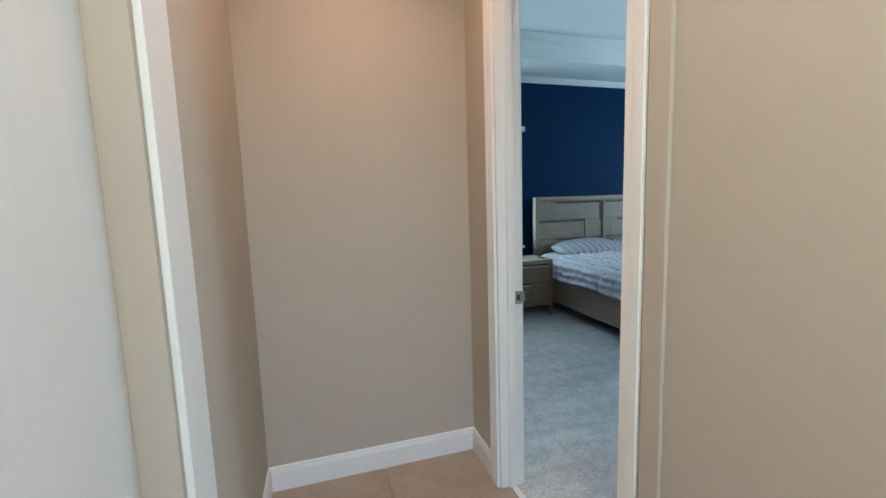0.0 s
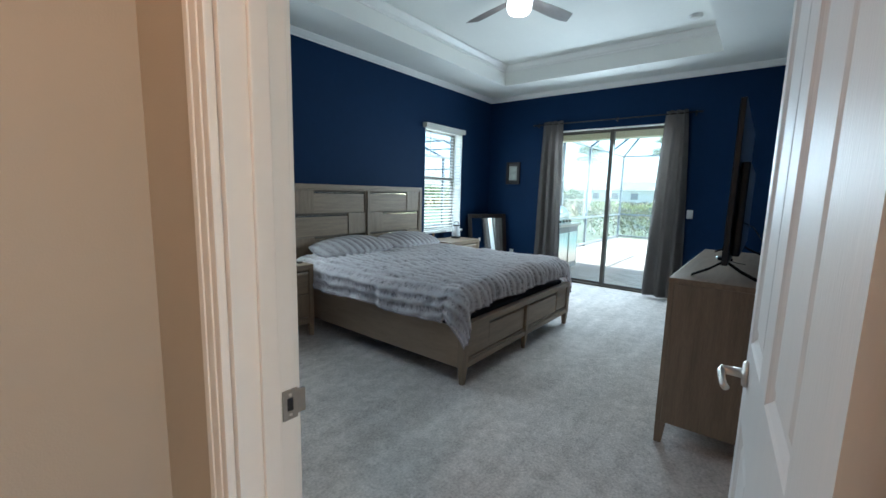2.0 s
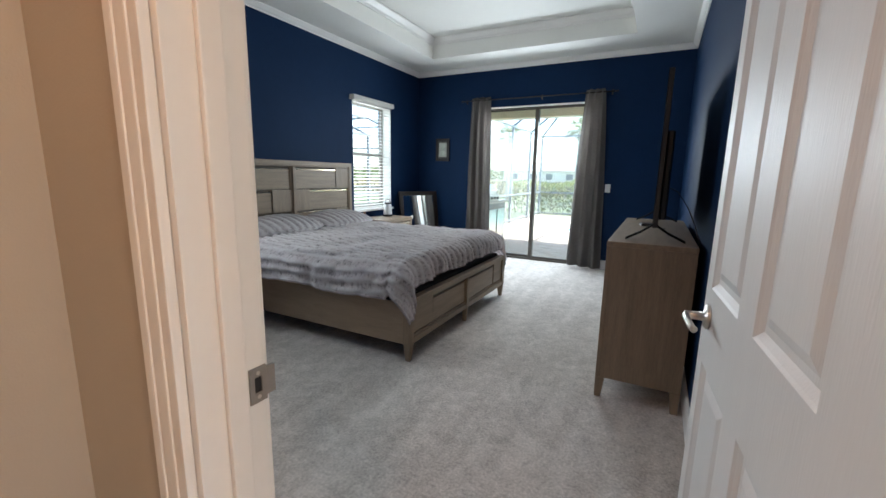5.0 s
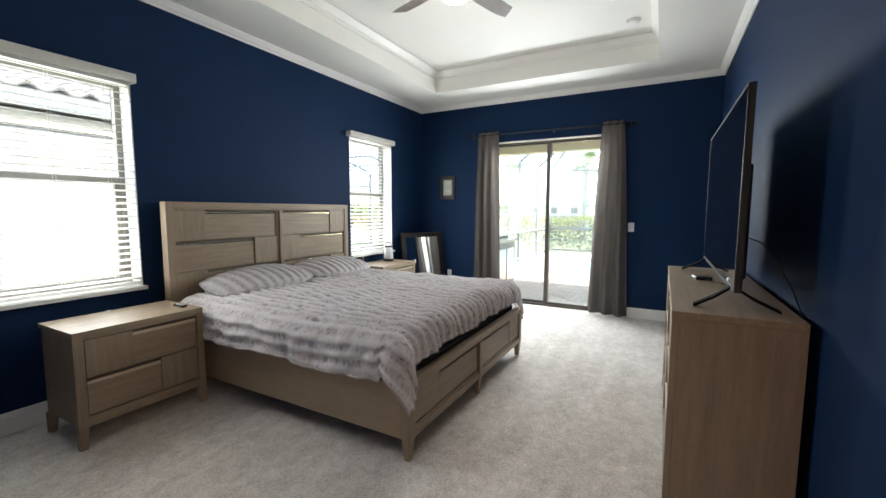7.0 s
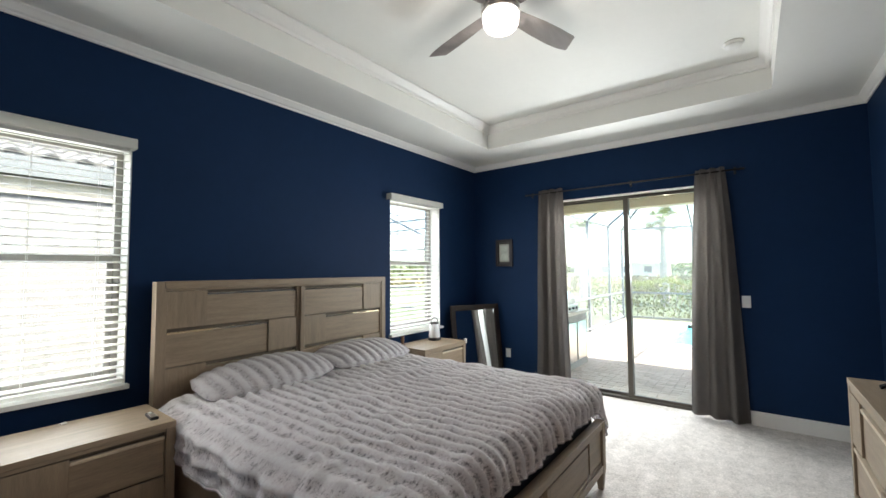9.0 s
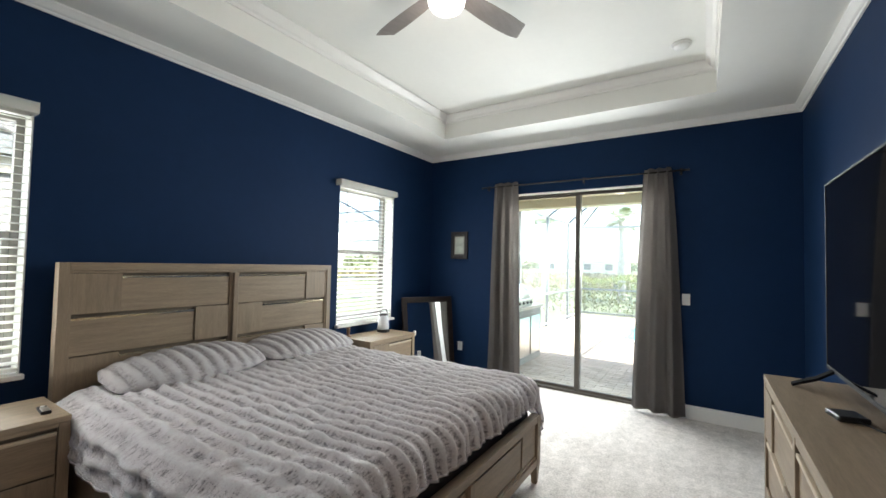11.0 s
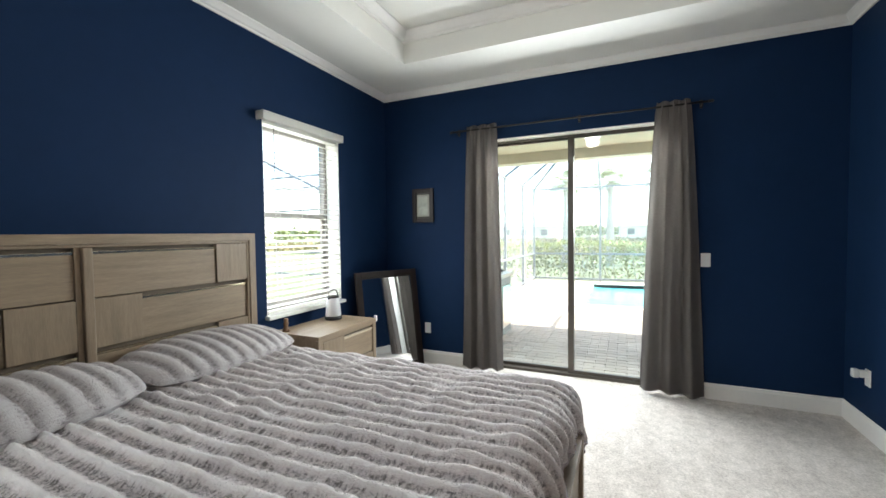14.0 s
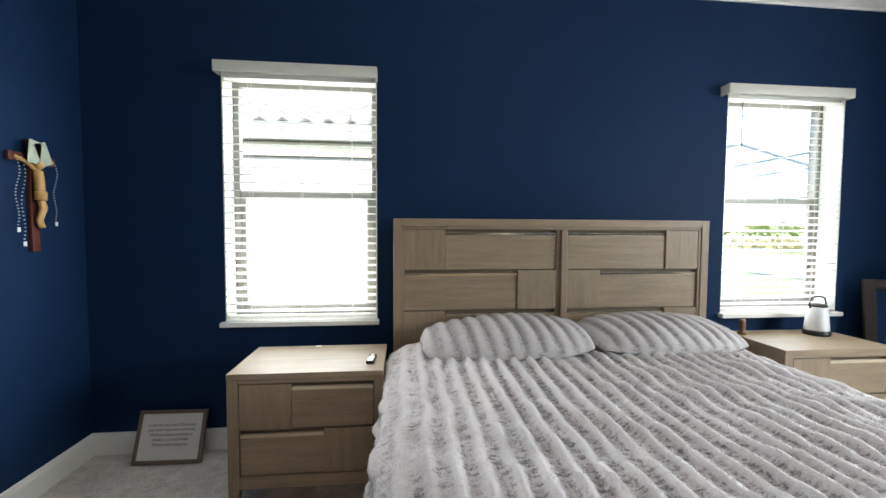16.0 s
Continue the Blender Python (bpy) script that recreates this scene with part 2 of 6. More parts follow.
def swept(profile, path, closed=True):
    """A moulding: profile of (out, up) pairs swept along plan corners, mitred; out is to the left of the way walked."""
    bm = bmesh.new()
    n = len(path)
    rings = []
    for i, (x, y, z) in enumerate(path):
        p = Vector((x, y))
        prev = Vector(path[(i - 1) % n][:2]) if closed or i else None
        nxt = Vector(path[(i + 1) % n][:2]) if closed or i < n - 1 else None
        d0 = (p - prev).normalized() if prev is not None else (nxt - p).normalized()
        d1 = (nxt - p).normalized() if nxt is not None else d0
        n0, n1 = Vector((-d0.y, d0.x)), Vector((-d1.y, d1.x))
        mitre = (n0 + n1) / (1 + n0.dot(n1))
        rings.append([bm.verts.new((p.x + mitre.x * o, p.y + mitre.y * o, z + u)) for o, u in profile])
    k = len(profile)
    for i in range(n if closed else n - 1):
        a, b = rings[i], rings[(i + 1) % n]
        for j in range(k):
            bm.faces.new((a[j], a[(j + 1) % k], b[(j + 1) % k], b[j]))
    if not closed:
        bm.faces.new(rings[0]), bm.faces.new(rings[-1])
    bmesh.ops.recalc_face_normals(bm, faces=bm.faces)
    return bm


def structure(name, bm, mat, label, category):
    return tagged(mesh_object(name, bm, mat), label, category, kind="structure")


# ---- the shell ----
W, E, S, N = 1.0, 6.84, 1.0, 5.05
SOFFIT, TRAY = 3.0, 3.27
W1, W2 = (1.785, 2.715), (5.095, 6.0)
WZ0, WZ1 = 0.80, 2.33
SL0, SL1, SLZ = 2.14, 3.90, 2.385
D0, D1, DZ = 1.0, 1.82, 2.44

structure("floor", box(0.95, S - 0.12, -0.12, E + 0.1, N + 0.1, 0.0, 0), M_CARPET, "pale grey cut-pile carpet with vacuum marks", "floor")
structure("wall_north", slab_with_holes("y", N, N + 0.24, W - 0.12, E + 0.24, 0, 3.4, [(W1[0], WZ0, W1[1], WZ1), (W2[0], WZ0, W2[1], WZ1)]), M_NAVY, "navy blue painted wall with two windows", "wall")
structure("wall_east", slab_with_holes("x", E, E + 0.24, S - 0.24, N, 0, 3.4, [(SL0, 0, SL1, SLZ)]), M_NAVY, "navy blue painted wall with sliding door", "wall")
structure("wall_south", box(0.94, S - 0.24, 0, E, S, 3.4, 0), M_NAVY, "navy blue painted wall behind the dresser", "wall")
structure("wall_west", slab_with_holes("x", 0.94, W, S, N, 0, 3.4, [(S, 0, D1 + 0.02, DZ + 0.02)]), M_NAVY, "navy blue painted wall beside the door", "wall")
structure("hall_wall_door_side", slab_with_holes("x", 0.88, 0.94, -2.6, N, 0, 3.4, [(D0 - 0.02, 0, D1 + 0.02, DZ + 0.02)]), M_BEIGE, "warm beige painted hall wall", "wall")


def tray_ceiling():
    bm = bmesh.new()
    x0, x1, y0, y1 = 1.71, 6.15, 1.66, 4.40
    for a in ((W, S, x0, N), (x1, S, E, N), (x0, S, x1, y0), (x0, y1, x1, N)):
        add_box(bm, a[0], a[1], SOFFIT, a[2], a[3], TRAY + 0.12)
    add_box(bm, x0, y0, TRAY, x1, y1, TRAY + 0.12)
    return bm


structure("ceiling", tray_ceiling(), M_CEIL, "white tray ceiling with a raised middle", "ceiling")
CROWN = [(0.0, 0.0), (0.012, 0.0), (0.016, 0.014), (0.03, 0.022), (0.05, 0.045), (0.06, 0.055), (0.06, 0.0655), (0.0, 0.0655)]
structure("trim_crown", swept(CROWN, [(W, S, SOFFIT - 0.0665), (E, S, SOFFIT - 0.0665), (E, N, SOFFIT - 0.0665), (W, N, SOFFIT - 0.0665)]), M_TRIM, "white crown moulding along the top of the walls", "moulding")
structure("trim_tray_crown", swept([(o * 1.3, u * 1.3) for o, u in CROWN], [(1.71, 1.66, TRAY - 0.087), (6.15, 1.66, TRAY - 0.087), (6.15, 4.40, TRAY - 0.087), (1.71, 4.40, TRAY - 0.087)]), M_TRIM, "white crown moulding inside the tray ceiling", "moulding")
BASE = [(0.0, 0.0), (0.014, 0.0), (0.014, 0.105), (0.010, 0.118), (0.008, 0.130), (0.0, 0.135)]
structure("baseboard", swept(BASE, [(E, SL1 + 0.01, 0), (E, N, 0), (W, N, 0), (W, D1 + 0.08, 0)], False), M_TRIM, "white baseboard with an eased top edge", "baseboard")
structure("baseboard_south", swept(BASE, [(1.05, S, 0), (E, S, 0), (E, SL0 - 0.01, 0)], False), M_TRIM, "white baseboard with an eased top edge", "baseboard")

# ---- the hall ----
HX = -0.23
structure("hall_floor", box(-1.6, -2.6, -0.12, 0.95, 2.19, -0.006, 0), material("beige_floor_tile", (0.36, 0.28, 0.21), 0.35, var=0.12, scale=4), "beige porcelain floor tile", "floor")
structure("hall_wall_end", box(HX - 0.12, 2.19, -0.02, 0.88, 2.31, 2.9, 0), M_BEIGE, "warm beige painted hall wall", "wall")
structure("hall_wall_left", slab_with_holes("x", HX - 0.12, HX, -2.6, 2.19, -0.02, 2.9, [(0.22, -0.02, 1.085, 2.44)]), M_BEIGE, "warm beige painted hall wall", "wall")
# unseen end of the hall; its opening is added for the fill light
structure("hall_wall_back", slab_with_holes("y", -2.72, -2.6, HX, 0.88, -0.02, 2.9, [(-0.12, 0.5, 0.76, 2.35)]), M_BEIGE, "warm beige painted hall wall", "wall")
structure("hall_ceiling", box(HX - 0.12, -2.72, 2.74, 0.88, 2.19, 2.86, 0), M_CEIL, "white hall ceiling", "ceiling")
structure("hall_baseboard", swept(BASE, [(HX, -2.59, -0.006), (0.88, -2.59, -0.006), (0.88, D0 - 0.155, -0.006)], False), M_TRIM, "white hall baseboard", "baseboard")
structure("hall_baseboard_end", swept(BASE, [(0.88, D1 + 0.085, -0.006), (0.88, 2.19, -0.006), (HX, 2.19, -0.006), (HX, 1.26, -0.006)], False), M_TRIM, "white hall baseboard", "baseboard")
area_lamp("hall_lamp", (0.32, 1.55, 2.72), (0.32, 1.55, 0), 0.14, 0.14, 1.0, (1.0, 0.43, 0.205))
# unseen second lamp, added to brighten the wall south of the door
area_lamp("hall_lamp", (0.20, -0.15, 2.72), (0.20, -0.15, 0), 0.14, 0.14, 4.0, (1.0, 0.72, 0.50))
# added fill out of view, gives the hall walls cool light from behind
area_lamp("hall_back_fill", (0.32, -2.62, 1.45), (0.32, 1.0, 1.2), 0.86, 1.8, 0.8, (0.95, 0.97, 1.0))

# ---- door, casing and jamb ----


def casing(name, x_face, out, y_list, z_top, label):
    """Two upright casings and a head, moulded, on a wall face; out is +1 or -1 along x."""
    t = thing(name, pose(0, 0, 0), label, "door casing", kind="structure")
    for y_in, d in y_list:
        bm = bmesh.new()
        for a, b, th in ((0.0, 0.022, 0.0155), (0.022, 0.05, 0.0175), (0.05, 0.07, 0.0195)) if d > 0 else ((0.0, 0.030, 0.0165), (0.030, 0.066, 0.0185)):
            ys = sorted((y_in + d * a, y_in + d * b))
            xs = sorted((x_face, x_face + out * th))
            add_box(bm, xs[0], ys[0], 0, xs[1], ys[1], z_top + 0.07, 0.003)
        part("upright", bm, M_TRIM, t)
    bm = bmesh.new()
    ya, yb = min(y for y, _ in y_list), max(y for y, _ in y_list)
    for a, b, th in ((0.0, 0.022, 0.0155), (0.022, 0.05, 0.0175), (0.05, 0.07, 0.0195)):
        xs = sorted((x_face, x_face + out * th))
        add_box(bm, xs[0], ya + 0.002, z_top + a, xs[1], yb - 0.002, z_top + b, 0.003)
    part("head", bm, M_TRIM, t)
    return t


casing("trim_door_hall", 0.88, -1, ((D0 - 0.012, -1), (D1 + 0.012, 1)), DZ + 0.01, "white moulded casing round the bedroom door")
hall_casing_board = structure("trim_door_board", box(0.867, D0 - 0.150, 0, 0.8795, D0 - 0.086, DZ + 0.08, 0.002), M_BEIGE, "beige painted wall edge beside the door casing", "wall trim")
casing("trim_door_room", W, 1, ((D1 + 0.012, 1),), DZ + 0.01, "white moulded casing on the bedroom side")
jamb = thing("trim_jamb", pose(0, 0, 0), "white painted door jamb with stop", "door jamb", kind="structure")
part("strike_jamb", box(0.881, D1, -0.005, 0.999, D1 + 0.018, DZ + 0.018, 0.002), M_TRIM, jamb)
part("hinge_jamb", box(0.881, D0 - 0.018, -0.005, 0.999, D0, DZ + 0.018, 0.002), M_TRIM, jamb)
part("head_jamb", box(0.882, D0 + 0.001, DZ, 0.998, D1 - 0.001, DZ + 0.018, 0.002), M_TRIM, jamb)
part("door_stop", box(0.925, D1 - 0.011, 0, 0.96, D1 - 0.0005, DZ - 0.001, 0.003), M_TRIM, jamb)
part("door_stop", box(0.925, D0 + 0.0005, 0, 0.96, D0 + 0.011, DZ - 0.001, 0.003), M_TRIM, jamb)
M_STRIKE = material("dull_nickel_plate", (0.34, 0.32, 0.29), 0.45, 0.7, var=0.1, scale=40)
strike = thing("strike_plate", pose(0.984, D1, 0.968), "brushed nickel strike plate on the door jamb", "strike plate")
bm = bmesh.new()
for a in ((-0.016, -0.031, 0.016, -0.014), (-0.016, 0.014, 0.016, 0.031), (-0.016, -0.014, -0.007, 0.014), (0.007, -0.014, 0.016, 0.014)):
    add_box(bm, a[0], -0.0035, a[1], a[2], -0.0005, a[3])
part("plate", bm, M_STRIKE, strike)
# flat black plate paints the dark inside of the bolt hole
part("hole_shade", box(-0.0068, -0.0012, -0.0138, 0.0068, -0.0004, 0.0138, 0), M_BLACK, strike)
part("lip", box(0.0162, -0.003, -0.025, 0.034, 0.004, 0.025, 0.001), M_STRIKE, strike)
for z in (-0.021, 0.021):
    part("screw", lathe([(0.0035, 0), (0.0035, 0.0015), (0.002, 0.002)], 10, None, Matrix.Translation((0, -0.003, z)) @ pose(0, 0, 0, 90)), M_STEEL, strike)
structure("trim_threshold", box(0.935, D0, -0.008, 0.965, D1, 0.004, 0.003), M_TRIM, "thin pale strip where tile meets carpet", "threshold")


def panel_door(name, m, w, h, label, kind):
    """A moulded panel door; x is the width from the hinge, y the thickness."""
    t = thing(name, m, label, "door", kind=kind)
    cols = ((0.178, 0.447), (0.552, w - 0.058))
    rws = ((0.24, 0.82), (1.025, h - 0.115))
    bm = slab_with_holes("y", 0.0, 0.035, 0, w, 0, h, [(c[0], r[0], c[1], r[1]) for c in cols for r in rws])
    part("leaf", bm, M_DOOR, t)
    for c in cols:
        for r in rws:
            bm = bmesh.new()
            for face, s in ((0.0, 1), (0.035, -1)):
                ring = []
                for inset, depth in ((0.0, 0.0), (0.006, 0.004), (0.02, 0.011), (0.034, 0.011), (0.055, 0.004)):
                    yy = face + s * depth
                    ring.append([bm.verts.new(p) for p in ((c[0] + inset, yy, r[0] + inset), (c[1] - inset, yy, r[0] + inset), (c[1] - inset, yy, r[1] - inset), (c[0] + inset, yy, r[1] - inset))])
                for a, b in zip(ring, ring[1:]):
                    for i in range(4):
                        bm.faces.new((a[i], a[(i + 1) % 4], b[(i + 1) % 4], b[i]))
                bm.faces.new(ring[-1])
            bmesh.ops.recalc_face_normals(bm, faces=bm.faces)
            part("panel", bm, M_DOOR, t)
    return t


# open leaf: hinge at the jamb, swung in towards the south wall
door = panel_door("door_1", pose(W + 0.012, D0 + 0.012, 0.012, 0, 0, 4.4), 0.872, 2.42, "tall white panelled door standing open into the bedroom", "structure")
for s, y in ((1, 0.035), (-1, 0.0)):
    lever = part("door_handle", lathe([(0.033, 0), (0.033, 0.006), (0.029, 0.010), (0.012, 0.012), (0.011, 0.05), (0.0115, 0.056), (0.006, 0.058)], 20, None, Matrix.Translation((0.800, y, 0.95)) @ pose(0, 0, 0, -90 * s)), M_STEEL, door, "brushed nickel lever handle", True)
    if s > 0:
        part("lever", tube([(0.805, y + 0.05, 0.95), (0.79, y + 0.055, 0.95), (0.755, y + 0.054, 0.948), (0.72, y + 0.050, 0.942), (0.707, y + 0.045, 0.939)], 0.0085, 10), M_STEEL, lever, "", True)
part("latch_plate", box(0.8715, 0.006, 0.915, 0.8735, 0.029, 0.975, 0), M_STEEL, door)
for z in (0.2, 0.92, 1.632, 2.25):
    hinge = part("hinge", tube([(-0.004, -0.004, z - 0.045), (-0.004, -0.004, z + 0.045)], 0.006, 10), M_STEEL, door, "satin nickel butt hinge", True)
    part("hinge_leaf", box(-0.001, 0.001, z - 0.044, 0.0005, 0.032, z + 0.044, 0), M_STEEL, hinge)

# side door of the hall, closed
t = thing("door_2", pose(HX - 0.115, 0.235, 0.0), "plain white hall door, closed", "door", kind="structure")
part("leaf", box(0.0, 0.0, 0.0, 0.035, 0.836, 2.42, 0.002), M_DOOR, t)
t = thing("trim_side_door", pose(0, 0, 0), "wide white casing round the hall side door", "door casing", kind="structure")
part("upright", box(HX, 1.085, 0, HX + 0.018, 1.25, 2.52, 0.004), M_TRIM, t)
part("upright", box(HX, 0.11, 0, HX + 0.018, 0.22, 2.52, 0.004), M_TRIM, t)
part("head", box(HX, 0.222, 2.44, HX + 0.018, 1.083, 2.52, 0.004), M_TRIM, t)
# white jamb in beige, so that its shade is in the colour
part("jamb", box(HX - 0.118, 1.072, 0, HX - 0.001, 1.084, 2.438, 0.001), M_BEIGE, t)
part("jamb", box(HX - 0.118, 0.221, 0, HX - 0.001, 0.233, 2.438, 0.001), M_TRIM, t)
M_LENS = glowing("warm_lamp_lens", (1.0, 0.62, 0.36), 1.5)
# the second position is out of view, added to go with the extra lamp
for x, y in ((0.32, 1.55), (0.20, -0.15)):
    lamp = thing("recessed_light", pose(x, y, 2.74), "white recessed ceiling light, lit warm", "ceiling light", "recessed lights of the hall")
    part("trim_ring", lathe([(0.085, 0.0), (0.09, -0.003), (0.085, -0.008), (0.065, -0.006), (0.065, 0.0)], 28), M_WHITEPL, lamp, "", True)
    part("lens", lathe([(0.064, -0.001), (0.064, -0.004)], 28), M_LENS, lamp)

# ---- windows and blinds ----
M_VINYL = material("white_window_vinyl", (0.78, 0.78, 0.74), 0.4, var=0.02, scale=8)
M_SASH = material("bronze_window_frame", (0.27, 0.255, 0.23), 0.45, 0.2, var=0.08, scale=15)
M_SLAT = material("white_faux_wood_slat", (0.82, 0.815, 0.78), 0.42, var=0.03, scale=3, grain=(0.5, 6, 6))
M_CORD = material("white_blind_cord", (0.8, 0.8, 0.76), 0.8, var=0.04, scale=30)


def let_light_through(m, share, colour):
    """Cloth or leaf that passes part of the light that falls on its back."""
    n, l = m.node_tree.nodes, m.node_tree.links
    tl, mx = n.new("ShaderNodeBsdfTranslucent"), n.new("ShaderNodeMixShader")
    tl.inputs[0].default_value = (*colour, 1)
    mx.inputs[0].default_value = share
    l.new(n["Principled BSDF"].outputs[0], mx.inputs[1])
    l.new(tl.outputs[0], mx.inputs[2])
    l.new(mx.outputs[0], n["Material Output"].inputs[0])


let_light_through(M_SLAT, 0.5, (0.85, 0.84, 0.79))


def window_unit(name, x0, x1):
    t = thing(name, pose(x0, N, WZ0), "single-hung window with dark frame in a white lined opening", "window", kind="structure")
    w, h = x1 - x0, WZ1 - WZ0
    part("window_jamb", box(0.0, 0.002, 0.0, 0.008, 0.15, h, 0.001), M_VINYL, t)
    part("window_jamb", box(w - 0.008, 0.002, 0.0, w, 0.15, h, 0.001), M_VINYL, t)
    part("window_head", box(0.008, 0.002, h - 0.008, w - 0.008, 0.15, h, 0.001), M_VINYL, t)
    part("window_sill", box(-0.018, -0.048, -0.022, w + 0.012, 0.15, 0.006, 0.004), M_TRIM, t)
    fr = bmesh.new()
    for a in ((0.008, 0.006, 0.045, h - 0.008), (w - 0.045, 0.006, w - 0.008, h - 0.008), (0.045, 0.006, w - 0.045, 0.04), (0.045, h - 0.045, w - 0.045, h - 0.008)):
        add_box(fr, a[0], 0.15, a[1], a[2], 0.21, a[3], 0.003)
    part("window_frame", fr, M_SASH, t)
    zm = 0.80
    sash = bmesh.new()
    for a in ((0.046, zm - 0.022, w - 0.046, zm + 0.022), (0.046, 0.041, 0.076, zm - 0.022), (w - 0.076, 0.041, w - 0.046, zm - 0.022), (0.076, 0.041, w - 0.076, 0.075)):
        add_box(sash, a[0], 0.155, a[1], a[2], 0.185, a[3], 0.003)
    part("lower_sash", sash, M_SASH, t)
    for z0, z1, y in ((0.07, zm - 0.02, 0.168), (zm + 0.02, h - 0.043, 0.192)):
        p = part("pane", box(0.044, y, z0, w - 0.044, y + 0.004, z1, 0), M_GLASS, t)
        p.visible_shadow = False
    return t


def blind(name, x0, x1, wand, v0, v1):
    t = thing(name, pose(x0, N, WZ0), "white two-inch faux wood blind, lowered with open slats", "window blind", "blinds in the bedroom windows")
    w, h = x1 - x0, WZ1 - WZ0
    a, b = v0 - x0, v1 - x0
    bm = box(a, -0.084, h - 0.03, b, -0.070, h + 0.035, 0.003)
    add_box(bm, a, -0.070, h - 0.03, a + 0.014, -0.002, h + 0.035, 0.003)
    add_box(bm, b - 0.014, -0.070, h - 0.03, b, -0.002, h + 0.035, 0.003)
    add_box(bm, a + 0.014, -0.070, h + 0.021, b - 0.014, -0.002, h + 0.035, 0.002)
    part("valance", bm, M_SLAT, t)
    part("head_rail", box(0.012, 0.008, h - 0.034, w - 0.012, 0.062, h - 0.009, 0.002), M_VINYL, t)
    prof = bmesh.new()
    rows = []
    n = 6
    for k in range(n + 1):
        y = -0.025 + 0.05 * k / n
        z = 0.0025 * (1 - (y / 0.025) ** 2)
        rows.append([prof.verts.new((x, y, z)) for x in (0.010, w - 0.010)])
    low = [[prof.verts.new((v.co.x, v.co.y, v.co.z - 0.0028)) for v in r] for r in rows]
    for k in range(n):
        prof.faces.new((rows[k][0], rows[k][1], rows[k + 1][1], rows[k + 1][0]))
        prof.faces.new((low[k][0], low[k + 1][0], low[k + 1][1], low[k][1]))
        for e in (0, 1):
            prof.faces.new((rows[k][e], rows[k + 1][e], low[k + 1][e], low[k][e]))
    for e, f in ((0, rows), (n, rows)):
        prof.faces.new((rows[e][0], rows[e][1], low[e][1], low[e][0]))
    bmesh.ops.recalc_face_normals(prof, faces=prof.faces)
    first = part("slat", prof, M_SLAT, t)
    count = 31
    top, bottom = h - 0.052, 0.068
    rng = random.Random(4)
    for i in range(count):
        s = first if i == 0 else first.copy()
        if i:
            scene.collection.objects.link(s)
        s.matrix_parent_inverse = Matrix()
        s.matrix_basis = pose(0, 0.020, bottom + (top - bottom) * i / (count - 1) + rng.uniform(-0.0008, 0.0008), 10 + rng.uniform(-1.2, 1.2), rng.uniform(-0.12, 0.12), 0)
    part("bottom_rail", box(0.010, -0.004, 0.016, w - 0.010, 0.045, 0.04, 0.004), M_SLAT, t)
    for u in (0.17, 0.5, 0.83):
        bm = tube([(w * u, -0.006, 0.03), (w * u, -0.006, h - 0.05)], 0.0011, 6)
        tube([(w * u, 0.046, 0.03), (w * u, 0.046, h - 0.05)], 0.0011, 6, bm)
        part("ladder_cord", bm, M_CORD, t)
    if wand:
        part("tilt_wand", tube([(0.10, -0.013, h - 0.06), (0.10, -0.015, h - 0.42)], 0.003, 8), M_BRONZE, t)
    return t


window_unit("window_1", *W1)
window_unit("window_2", *W2)
blind("window_blind", *W1, False, 1.772, 2.72)
blind("window_blind", *W2, True, 5.036, 5.972)

# ---- sliding glass door ----
M_HAZED = clear_glass("hazed_door_glass", (0.95, 0.985, 0.965))


def haze_on(m, share):
    """A little translucent white mixed into glass, as a veil of glare over the outdoors."""
    n, l = m.node_tree.nodes, m.node_tree.links
    was = n["Material Output"].inputs[0].links[0].from_socket
    tl, mx = n.new("ShaderNodeBsdfTranslucent"), n.new("ShaderNodeMixShader")
    tl.inputs[0].default_value = (0.9, 0.95, 0.9, 1)
    mx.inputs[0].default_value = share
    l.new(was, mx.inputs[1])
    l.new(tl.outputs[0], mx.inputs[2])
    l.new(mx.outputs[0], n["Material Output"].inputs[0])


haze_on(M_HAZED, 0.008)
M_SLIDER = material("bronze_slider_frame", (0.085, 0.075, 0.062), 0.5, 0.2, var=0.08, scale=15)
slider = thing("door_3", pose(6.94, SL0, 0), "dark bronze sliding glass door, closed", "sliding door", kind="structure")
SW_ = SL1 - SL0
part("reveal", box(-0.098, 0.0, SLZ - 0.012, 0.138, SW_, SLZ - 0.0005, 0.001), M_TRIM, slider)
part("reveal", box(-0.098, 0.0005, 0.0, 0.138, 0.012, SLZ - 0.013, 0.001), M_TRIM, slider)
part("reveal", box(-0.098, SW_ - 0.012, 0.0, 0.138, SW_ - 0.0005, SLZ - 0.013, 0.001), M_TRIM, slider)
fr = bmesh.new()
for a in ((0.013, 0.0, 0.05, SLZ - 0.013), (SW_ - 0.05, 0.0, SW_ - 0.013, SLZ - 0.013), (0.05, SLZ - 0.027, SW_ - 0.05, SLZ - 0.013), (0.05, 0.0, SW_ - 0.05, 0.028)):
    add_box(fr, 0.0, a[0], a[1], 0.11, a[2], a[3], 0.003)
part("door_frame", fr, M_SLIDER, slider, "dark bronze aluminium frame")
mid = 3.012 - SL0
